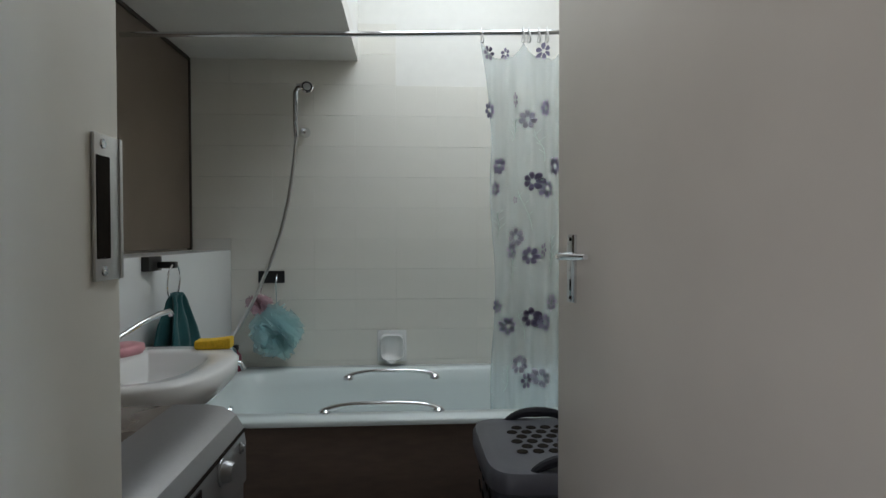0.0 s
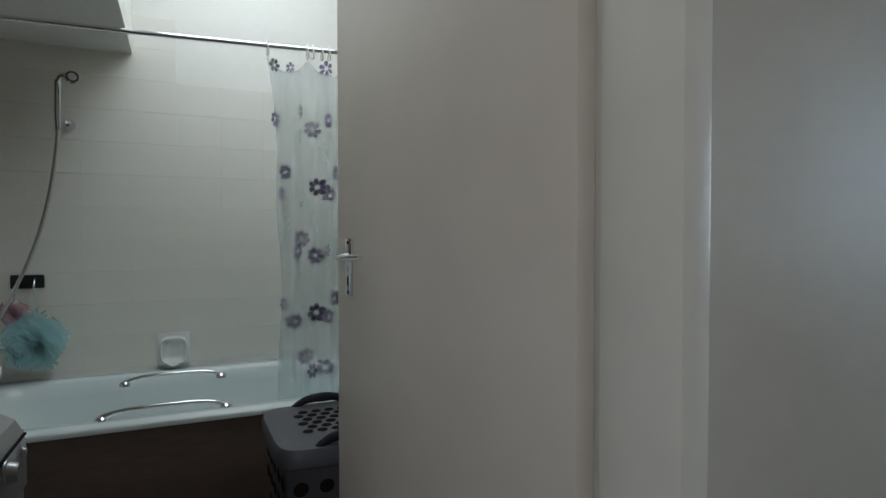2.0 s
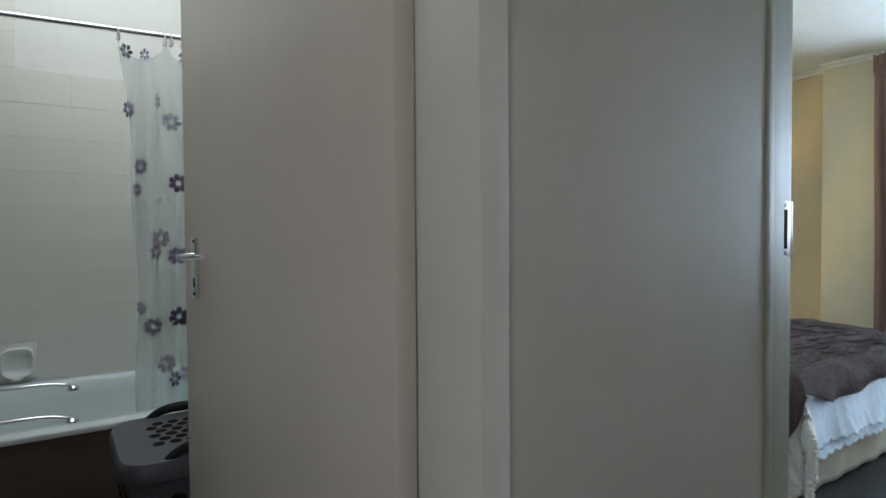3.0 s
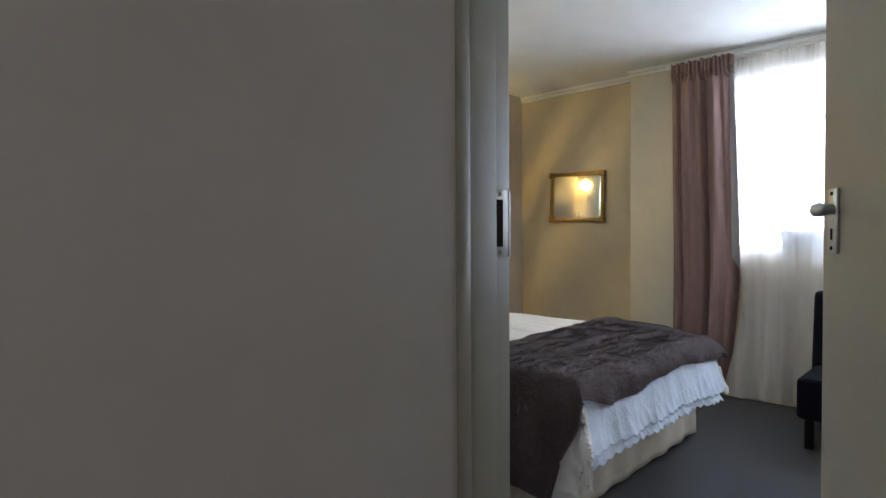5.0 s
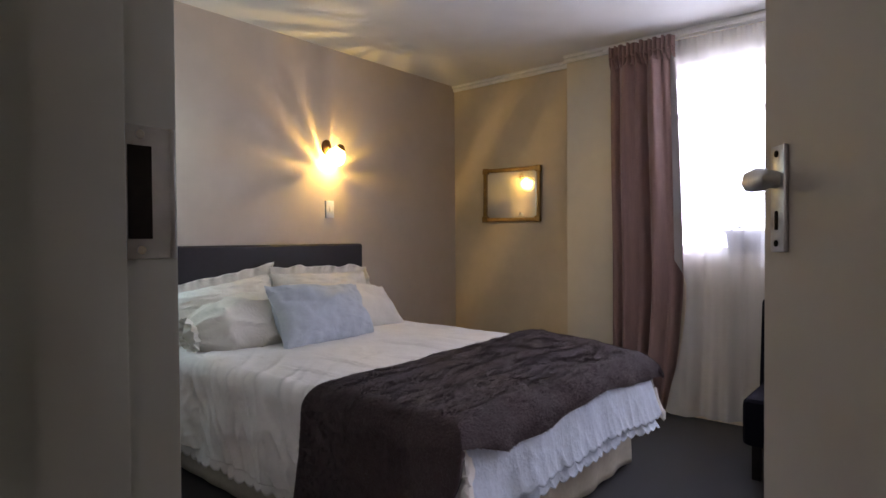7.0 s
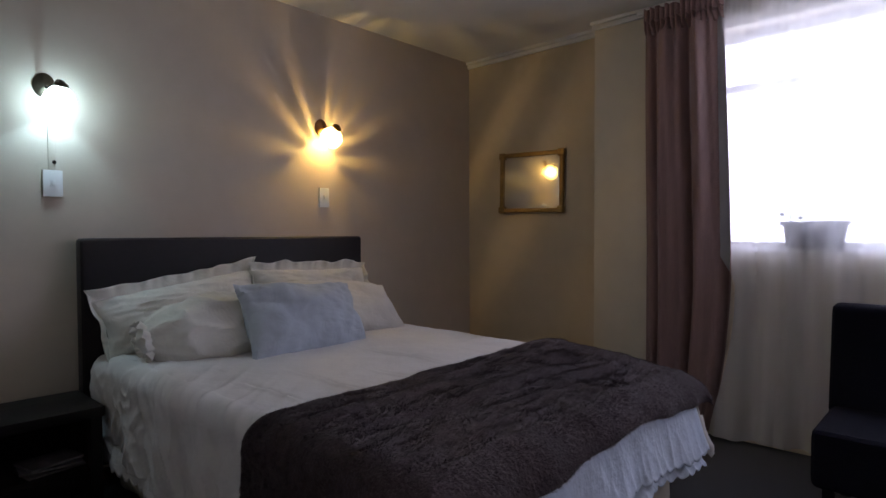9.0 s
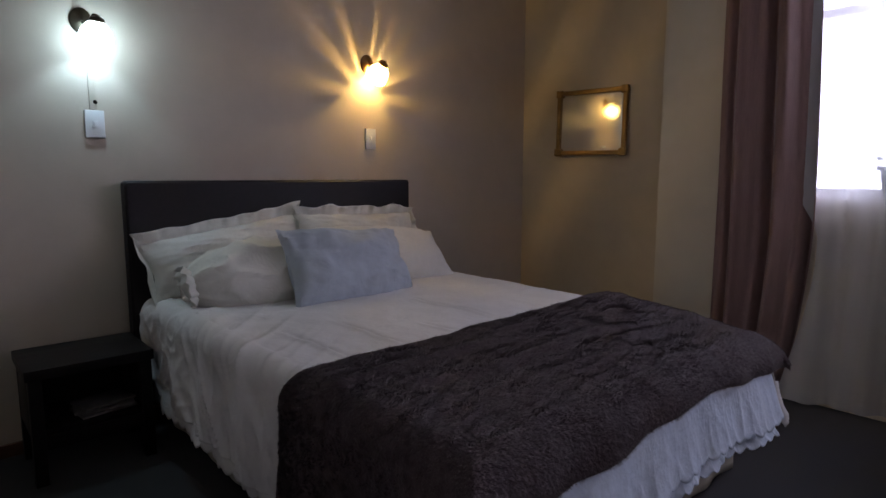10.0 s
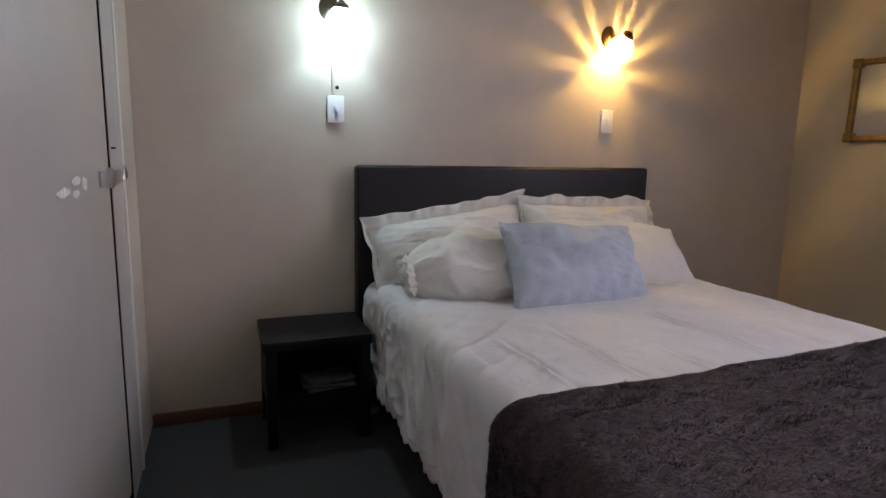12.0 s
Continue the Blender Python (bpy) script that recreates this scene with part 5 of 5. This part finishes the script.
    part("hose", bm, M["satin"], s, "ribbed metal hose")


shower()


def soap_dish():
    d = thing("soap_dish", (2.083, 3.02, 0.55), "white ceramic soap dish set on the tiles", "soap dish")
    part("back_plate", boxes([(2.014, 2.158, 3.040, 3.0475, 0.566, 0.722)], bevel=0.0035, seg=2), M["ceramic"], d)
    bm = bmesh.new()
    rings = []
    for k, dep in ((1.0, 0.0), (1.0, 0.014), (0.97, 0.026), (0.90, 0.031), (0.83, 0.028), (0.74, 0.014), (0.45, 0.006), (0.1, 0.005)):
        rings.append([(x, 3.042 - dep - 0.012 * max(0.0, 0.648 - z) / 0.07 * (1 if dep > 0.02 else 0), z) for x, z, _ in superring(2.087, 0.640, 0.062 * k, 0.066 * k, 48, 0.0, 3.6)])
    loft(bm, rings)
    part("bowl", bm, M["ceramic"], d, "rounded ceramic bowl", sharp=60)
    bm = bmesh.new()
    tube(bm, [(2.05, 3.018, 0.585), (2.066, 3.005, 0.574), (2.083, 3.0, 0.568), (2.10, 3.005, 0.574), (2.116, 3.018, 0.585)], [0.004, 0.008, 0.010, 0.008, 0.004], 8)
    part("lip", bm, M["ceramic"], d)


soap_dish()


def hook_plate():
    h = thing("hook_rail", (1.502, 3.045, 0.99), "black plastic hook plate with two hooks on the tiles", "hook rail")
    part("plate", boxes([(1.440, 1.566, 3.036, 3.047, 0.958, 1.018)], bevel=0.006), M["black"], h)
    for x in (1.472, 1.532):
        bm = bmesh.new()
        tube(bm, [(x, 3.037, 1.0), (x, 3.026, 0.992), (x, 3.018, 0.978), (x, 3.014, 0.964), (x, 3.006, 0.962), (x, 3.0, 0.972)], 0.004, 8)
        part("hook", bm, M["chrome"], h, "chrome hook")


hook_plate()


def puff(name, c, r, material, label, seed, n):
    """A ball of gathered net: many crumpled ruffles on one knot, with a cord."""
    p = thing(name, c, label, "bath puff")
    rnd = random.Random(seed)
    bm = bmesh.new()
    for k in range(n):
        d = Vector((rnd.gauss(0, 1), rnd.gauss(0, 1) * 0.85, rnd.gauss(0, 1))).normalized()
        s = d.orthogonal().normalized()
        t = d.cross(s)
        ph, rr = rnd.uniform(0, 6.28), r * rnd.uniform(0.45, 1.15)
        wide = rnd.uniform(0.14, 0.32)

        def f(u, v):
            a = (u - 0.5) * wide * 4
            w = 0.35 * math.sin(u * 22 + ph) + 0.2 * fnoise(u * 7, ph)
            q = (d + s * math.sin(a) * v * 0.8 + t * w * v).normalized()
            e = rr * (v ** 0.8) * (0.9 + 0.12 * math.sin(u * 17 + ph))
            return Vector(c) + Vector((q.x * e, q.y * e * 0.7, q.z * e))

        sheet(bm, 12, 4, f)
    part("net", bm, material, p)
    return p


pb = puff("bath_puff", (1.542, 2.975, 0.735), 0.132, M["puff_blue"], "pale blue net bath puff hanging from a hook", 5, 130)
bm = bmesh.new()
tube(bm, [(1.532, 2.998, 0.97), (1.536, 2.99, 0.90), (1.541, 2.98, 0.78)], 0.0025, 6)
part("cord", bm, M["puff_blue"], pb)
pp = puff("bath_puff", (1.452, 3.0, 0.858), 0.062, M["puff_pink"], "small pink net bath puff hanging from a hook", 8, 90)
bm = bmesh.new()
tube(bm, [(1.472, 2.998, 0.97), (1.463, 3.0, 0.93), (1.452, 3.0, 0.87)], 0.0025, 6)
part("cord", bm, M["puff_pink"], pp)


# ---- shower curtain ----
CY = 2.35


def film_at(x, z):
    k = max(0.0, (z - 1.7) / 0.25)
    w = math.sin(x * 46 + 0.8) + 0.5 * math.sin(x * 83 + 2) + 0.3 * fnoise(x * 20, z * 2)
    return CY + 0.023 * w * (1 - 0.35 * max(0, k)) + 0.006 * fnoise(x * 12, z * 5, 4)


def film_top(x):
    ph = (x - 2.44) / 0.165
    return 1.915 - 0.068 * abs(math.sin(ph * math.pi)) ** 0.9


def left_edge(z):
    return 2.436 + 0.050 * max(0.0, min(1, (1.92 - z) / 0.4)) + 0.010 * math.sin(z * 8) * max(0.0, min(1, (1.9 - z) * 3))


sc = thing("shower_curtain", (2.66, CY, 0.45), "clear plastic shower curtain printed with violet flowers, half drawn", "shower curtain")
bm = bmesh.new()


def film(u, v):
    z1 = film_top(2.44 + 0.52 * u)
    z = 0.45 + (z1 - 0.45) * v
    x = left_edge(z) + (2.955 - left_edge(z)) * u
    return (x, film_at(x, z), z)


sheet(bm, 150, 60, film)
part("film", bm, M["film"], sc)


def print_at(x, z, size, petals, material, turn, flat=1.0):
    """One printed flower lying on the film."""
    bm = bmesh.new()
    for k in range(petals + 1):
        a = math.tau * k / (petals + 1) + turn
        c, s = math.cos(a), math.sin(a)
        vs = []
        for q in range(12):
            b = math.tau * q / 12
            r, t = 0.31 + 0.20 * math.cos(b), 0.135 * math.sin(b) * (1 + 0.35 * math.cos(b))
            px, pz = (r * c - t * s) * size * flat + x, (r * s + t * c) * size + z
            vs.append(bm.verts.new((px, film_at(px, pz) - 0.0016, pz)))
        bm.faces.new(vs)
    part("printed_flower", bm, material, sc, smooth=False)


def sprig_at(x, z, lg, lean):
    bm = bmesh.new()
    pts = []
    for k in range(9):
        u = k / 8
        px, pz = x + lean * u * lg + 0.006 * math.sin(u * 5), z + u * lg
        pts.append((px, film_at(px, pz) - 0.002, pz))
    tube(bm, pts, 0.0011, 5)
    for k in range(2, 8):
        px, py, pz = pts[k]
        sd = 1 if k % 2 else -1
        qx, qz = px + sd * 0.016, pz + 0.018
        tube(bm, [(px, py, pz), (qx, film_at(qx, qz) - 0.002, qz)], 0.0008, 4)
    part("printed_sprig", bm, M["leafprint"], sc)


D, MI, PA = M["petal_dark"], M["petal_mid"], M["petal_pale"]
for px, pz, sz, n, mt, fl in ((868, 192, .072, 6, MI, .6), (884, 292, .07, 6, MI, .6), (879, 332, .06, 5, MI, .5), (946, 318, .082, 6, D, 1), (966, 333, .075, 6, MI, .9),
                             (986, 290, .08, 6, MI, .8), (913, 175, .065, 5, D, .35), (936, 208, .08, 6, PA, 1), (964, 192, .07, 6, MI, .5), (914, 418, .078, 6, PA, 1),
                             (905, 442, .07, 5, MI, .7), (941, 451, .078, 6, MI, 1), (961, 440, .06, 4, D, .3), (881, 542, .06, 5, MI, .5), (898, 574, .076, 6, MI, 1),
                             (943, 562, .085, 6, D, 1), (962, 568, .07, 6, MI, .8), (978, 535, .075, 6, MI, .8), (921, 646, .078, 6, PA, 1), (934, 676, .07, 5, D, .7),
                             (957, 668, .08, 6, PA, 1), (866, 92, .06, 5, D, .8), (893, 98, .05, 5, MI, .7), (961, 92, .07, 5, MI, .8), (912, 352, .03, 4, D, .8),
                             (1012, 220, .08, 6, MI, 1), (1024, 400, .08, 6, D, 1), (1018, 640, .08, 6, MI, 1), (1040, 530, .08, 6, PA, 1), (1050, 300, .07, 6, PA, 1)):
    print_at(2.436 + (px - 850) / 471, 1.921 - (pz - 70) / 469, sz * 0.9, n, mt, px * 0.37, fl)
for px, pz, lg, ln in ((945, 405, .15, -.35), (962, 285, .12, -.2), (880, 420, .10, .1), (900, 500, .12, .2), (972, 480, .14, .15), (890, 690, .10, .2), (930, 600, .1, -.2), (905, 250, .09, .3)):
    sprig_at(2.436 + (px - 850) / 471, 1.921 - (pz - 70) / 469, lg, ln)
bm = bmesh.new()
tube(bm, [(1.13, CY, 1.912), (2.1, CY, 1.934), (2.998, CY, 1.962)], 0.0095, 14)
rod = solid("curtain_rod", bm, M["chrome"], "long chrome shower curtain rod", "curtain rod")
for k, x in enumerate((2.444, 2.60, 2.622, 2.66, 2.69, 2.775, 2.85, 2.94)):
    zr = 1.912 + (x - 1.13) * 0.0267
    bm = bmesh.new()
    pts = [(x + 0.004 * math.sin(a * 2), CY + 0.012 * math.cos(a), zr - 0.012 + 0.027 * math.sin(a)) for a in (math.tau * q / 16 for q in range(17))]
    tube(bm, pts, 0.0032, 6)
    solid("curtain_ring", bm, M["switch"], "white plastic shower curtain ring on the rod", "curtain ring", group="shower curtain rings")


# ---- basin and what is on it ----
def wash_basin():
    b = thing("wash_basin", (1.49, 1.69, 0.70), "white ceramic wash basin on the half wall", "basin")
    n, cy = 64, 1.70

    def ring(dx, dy, z, x_back, inset=0.0):
        out = []
        for k in range(n):
            a = math.tau * k / n
            c, s = math.cos(a), math.sin(a)
            x = x_back + (dx if c > 0 else 0.12) * math.copysign(abs(c) ** 0.72, c) + 0.12
            y = cy + dy * math.copysign(abs(s) ** (0.66 if c > 0 else 0.35), s)
            out.append((max(x, 1.312 + inset), y, z))
        return out

    bm = bmesh.new()
    loft(bm, [ring(0.10, 0.13, 0.685, 1.312), ring(0.16, 0.19, 0.72, 1.312), ring(0.225, 0.24, 0.765, 1.312), ring(0.262, 0.262, 0.805, 1.312), ring(0.267, 0.264, 0.844, 1.312),
              ring(0.258, 0.258, 0.853, 1.312), ring(0.190, 0.205, 0.851, 1.312, 0.09), ring(0.178, 0.194, 0.843, 1.318, 0.10), ring(0.15, 0.170, 0.80, 1.33, 0.11),
              ring(0.11, 0.13, 0.745, 1.35, 0.12), ring(0.04, 0.05, 0.73, 1.37, 0.14)])
    part("bowl", bm, M["ceramic"], b, sharp=60)
    bm = bmesh.new()
    lathe(bm, [(0.0, 0.006), (0.014, 0.005), (0.018, 0.0)], pose(1.424, 1.60, 0.80, 0, 70, 0), 16)
    part("overflow", bm, M["chrome"], b, "chrome overflow cap")


wash_basin()
tp = thing("basin_tap", (1.33, 1.66, 0.90), "chrome wall tap with a long swivel spout over the basin", "tap")
bm = bmesh.new()
tube(bm, [(1.309, 1.66, 0.90), (1.345, 1.66, 0.90)], [0.026, 0.020], 14)
part("body", bm, M["chrome"], tp)
bm = bmesh.new()
tube(bm, [(1.345, 1.66, 0.895), (1.36, 1.68, 0.888), (1.385, 1.74, 0.905), (1.415, 1.83, 0.938), (1.438, 1.90, 0.956), (1.45, 1.95, 0.960), (1.453, 1.958, 0.948)], 0.0085, 12)
part("spout", bm, M["chrome"], tp)
bm = bmesh.new()
lathe(bm, [(0.0, 0.035), (0.018, 0.032), (0.02, 0.01), (0.012, 0.0)], pose(1.345, 1.62, 0.91, 20, 30, 0), 8, 0.1, 4)
part("knob", bm, M["chrome"], tp)

bm = bmesh.new()
loft(bm, [superring(0, 0, 0.030, 0.045, 28, 0.0, 2.6), superring(0, 0, 0.036, 0.052, 28, 0.010, 2.6), superring(0, 0, 0.033, 0.049, 28, 0.021, 2.6), superring(0, 0, 0.018, 0.03, 28, 0.026, 2.4)])
bm.faces.new([v for v in bm.verts][:28][::-1])
solid("soap_bar", moved(bm, pose(1.362, 1.845, 0.852, 0, 0, -20) @ Matrix.Scale(1.25, 4)), M["pink"], "pink soap bar on the edge of the basin", "soap", sharp=60)
bm = boxes([(-0.052, 0.052, -0.028, 0.028, 0, 0.026)], bevel=0.006, seg=2)
bmesh.ops.subdivide_edges(bm, edges=bm.edges[:], cuts=2, use_grid_fill=True)
for v in bm.verts:
    v.co += Vector((fnoise(v.co.x * 30, v.co.y * 30), fnoise(v.co.y * 30, v.co.z * 30, 3), 0)) * 0.005
    v.co.z += 0.14 * max(0.0, v.co.x) * (1 if v.co.z > 0.02 else 0)
solid("sponge", moved(bm, pose(1.590, 1.925, 0.853, 0, 0, 4)), M["yellow"], "yellow bath sponge on the edge of the basin", "sponge")
bt = thing("small_bottle", (1.43, 2.72, 0.55), "small dark red toiletry bottle on the edge of the bath", "bottle")
bm = bmesh.new()
lathe(bm, [(0.0, 0.0), (0.026, 0.0), (0.028, 0.01), (0.028, 0.075), (0.012, 0.092), (0.012, 0.10), (0.0, 0.10)], Matrix.Translation((1.352, 2.96, 0.55)), 20)
part("flask", bm, mat("wine_red_plastic", (0.20, 0.02, 0.05), 0.3, vary=0.1, grain=30, bump=0.0), bt)
bm = bmesh.new()
lathe(bm, [(0.013, 0.10), (0.015, 0.104), (0.015, 0.122), (0.0, 0.124)], Matrix.Translation((1.352, 2.96, 0.55)), 16)
part("cap", bm, M["black"], bt)

# ---- towel ring and towel ----
tr = thing("towel_ring", (1.33, 2.14, 1.09), "chrome towel ring on a black wall mount", "towel ring")
part("mount", boxes([(1.3095, 1.335, 2.085, 2.185, 1.070, 1.118)], bevel=0.004), M["black"], tr)
part("arm", boxes([(1.335, 1.392, 2.145, 2.175, 1.078, 1.100)], bevel=0.004), M["black"], tr)
bm = bmesh.new()
tube(bm, [(1.382 + 0.004 * math.sin(a), 2.16 + 0.052 * math.cos(a), 1.032 + 0.060 * math.sin(a)) for a in (math.tau * k / 40 for k in range(41))], 0.0034, 8, caps=False)
part("ring", bm, M["chrome"], tr)


def towel():
    t = thing("hand_towel", (1.38, 2.17, 0.72), "teal towelling hand towel hanging through the ring", "towel")
    for side, low in ((-1, 0.70), (1, 0.66)):
        def f(u, v):
            z = 0.985 + (low - 0.985) * v
            w = 0.045 + 0.075 * min(1, v * 1.8)
            a = (u - 0.5) * 2
            y = 2.178 + a * w + 0.02 * v
            x = 1.385 + side * (0.006 + 0.016 * min(1, v * 2)) + 0.014 * math.sin(a * 7 + side) * min(1, v * 2 + 0.3) + 0.006 * fnoise(a * 4, v * 5, side)
            if v < 0.08:
                x = 1.385 + side * 0.008 * v / 0.08 + 0.01 * math.sin(a * 7 + side)
            return (x, y, z + 0.012 * (1 - a * a) * (1 - v))
        bm = bmesh.new()
        sheet(bm, 40, 30, f)
        thicken(part("fold", bm, M["teal"], t), 0.006)


towel()


# ---- washing machine ----
def washing_machine():
    w = thing("washing_machine", (1.58, 1.03, 0), "silver front-loading washing machine with a grey top", "washing machine")
    bm = boxes([(1.315, 1.815, 0.735, 1.335, 0.02, 0.80)], bevel=0.006)
    part("cabinet", bm, M["silver"], w)
    bm = boxes([(1.315, 1.70, 0.733, 1.337, 0.80, 0.852)], bevel=0.008)
    part("top_lid", bm, M["machine_top"], w, "grey worktop lid with a brown reflection in its colour")
    bm = bmesh.new()
    prof = [(1.70, 0.852), (1.76, 0.852), (1.795, 0.846), (1.820, 0.830), (1.834, 0.805), (1.838, 0.775), (1.838, 0.70), (1.815, 0.70), (1.815, 0.80), (1.70, 0.80)]
    rings = [[(x, y, z) for x, z in prof] for y in (0.733, 1.337)]
    loft(bm, rings, True)
    bm.faces.new([v for v in bm.verts][:len(prof)][::-1])
    part("control_panel", bm, M["silver"], w, "rounded silver control panel", sharp=28)
    for y, r, d in ((1.187, 0.018, 0.020), (1.30, 0.008, 0.008)):
        bm = bmesh.new()
        lathe(bm, [(0.0, d), (r * 0.8, d), (r, d - 0.006), (r * 1.1, 0.004), (r * 1.35, 0.003), (r * 1.4, 0.0)], pose(1.838, y, 0.776, 0, 90, 0), 28)
        part("dial", bm, M["silver"], w, "silver programme dial")
    part("seam", boxes([(1.812, 1.8392, 0.734, 1.336, 0.800, 0.803)]), M["hole"], w, smooth=False)
    part("lower_front", boxes([(1.815, 1.834, 0.735, 1.335, 0.03, 0.697)], bevel=0.004), M["silver"], w)
    bm = bmesh.new()
    lathe(bm, [(0.0, 0.03), (0.13, 0.028), (0.165, 0.020), (0.175, 0.0)], pose(1.834, 1.03, 0.43, 0, 90, 0), 40)
    dr = part("door", bm, M["darkglass"], w, "dark round glass door")
    bm = bmesh.new()
    lathe(bm, [(0.165, 0.0), (0.17, 0.026), (0.20, 0.024), (0.205, 0.0)], pose(1.834, 1.03, 0.43, 0, 90, 0), 40)
    part("door_ring", bm, M["silver"], dr)
    part("display", boxes([(1.836, 1.8395, 0.84, 1.085, 0.71, 0.79)], bevel=0.001), M["darkglass"], w, "dark display strip")
    for x in (1.36, 1.77):
        for y in (0.78, 1.29):
            bm = bmesh.new()
            tube(bm, [(x, y, 0), (x, y, 0.03)], 0.02, 12)
            part("foot", bm, M["black"], w)


washing_machine()


# ---- laundry hamper ----
def hamper():
    x0, x1, y0, y1, top = 2.362, 2.80, 1.60, 2.075, 0.585
    cx, cy, a, b = (x0 + x1) / 2, (y0 + y1) / 2, (x1 - x0) / 2, (y1 - y0) / 2
    h = thing("laundry_hamper", (cx, cy, 0), "grey plastic laundry hamper with a perforated lid", "laundry basket")
    bm = bmesh.new()
    n = 72
    loft(bm, [superring(cx, cy, a * 0.74, b * 0.74, n, 0.0, 6), superring(cx, cy, a * 0.80, b * 0.80, n, 0.20, 6), superring(cx, cy, a * 0.89, b * 0.89, n, 0.48, 6),
              superring(cx, cy, a * 0.92, b * 0.92, n, 0.545, 6)])
    part("basket", bm, M["hamper"], h)
    for row in range(5):
        for k in range(5):
            z = 0.46 - 0.085 * row
            s = 0.75 + 0.30 * z
            y = cy + (k - 2) * 0.075 + (0.037 if row % 2 else 0)
            for px, rot in ((cx - a * s - 0.006, -90),):
                bm = bmesh.new()
                lathe(bm, [(0.0, 0.002), (0.020, 0.002), (0.022, 0.0)], pose(cx - a * (0.755 + 0.285 * z) + 0.001, y, z, 0, -90 - 5, 0), 14)
                part("hole", bm, M["hole"], h, smooth=False)
            x = cx + (k - 2) * 0.075 + (0.037 if row % 2 else 0)
            bm = bmesh.new()
            lathe(bm, [(0.0, 0.002), (0.020, 0.002), (0.022, 0.0)], pose(x, cy - b * (0.755 + 0.285 * z) + 0.001, z, 90 + 5, 0, 0), 14)
            part("hole", bm, M["hole"], h, smooth=False)
    bm = bmesh.new()
    loft(bm, [superring(cx, cy, a * 0.95, b * 0.95, n, 0.520, 6), superring(cx, cy, a, b, n, 0.530, 6), superring(cx, cy, a, b, n, 0.562, 6), superring(cx, cy, a * 0.96, b * 0.96, n, 0.580, 6),
              superring(cx, cy, a * 0.86, b * 0.86, n, top, 6)])
    lid = part("lid", bm, M["hamper"], h, "rounded grey lid")
    for row in range(6):
        for k in range(6):
            x, y = cx - 0.105 + 0.045 * k + (0.022 if row % 2 else 0), cy - 0.085 + 0.040 * row
            if x > cx + a * 0.8:
                continue
            bm = bmesh.new()
            lathe(bm, [(0.0, 0.0018), (0.0155, 0.0018), (0.0165, 0.0)], Matrix.Translation((x, y, top)), 14)
            part("lid_hole", bm, M["hole"], lid, smooth=False)
    for y, sg in ((y1 - 0.035, 1), (y0 + 0.028, -1)):
        bm = bmesh.new()
        pts = [(cx - 0.105 + 0.21 * k / 16, y, top - 0.012 + 0.034 * (1 - abs(k / 8 - 1) ** 3)) for k in range(17)]
        tube(bm, pts, [0.011 + 0.006 * (1 - abs(k / 8 - 1)) for k in range(17)], 10)
        part("handle", bm, M["hamper_dark"], h, "charcoal handle")


hamper()


# ---- wall tiles ----
def tile_mesh(w, h, material, name):
    bm = boxes([(-w / 2, w / 2, -0.004, 0.004, -h / 2, h / 2)], bevel=0.0005, seg=1)
    return finish(bm, name, material, smooth=False)


tw, th = 0.200, 0.150
tm = tile_mesh(tw - 0.0001, th - 0.0006, M["tile"], "tile")
north = bpy.data.objects["wall_bathroom_north"]
rnd = random.Random(9)
for row in range(-1, 11):
    z = 0.425 + th * (row + 1) + th / 2
    for col in range(-1, 9):
        x = 1.309 + tw * col + tw / 2
        if x - tw / 2 > 2.99 or x + tw / 2 < 1.12:
            continue
        if z > 1.92 and x > 2.1:
            continue
        if x < 1.309 and z < 1.1:
            continue
        ob = new("tile", tm)
        ob.parent = north
        ob.location = (x, 3.0525 + rnd.uniform(-0.0003, 0.0003), z)
        ob.rotation_euler = (rnd.uniform(-0.003, 0.003), 0, rnd.uniform(-0.003, 0.003))
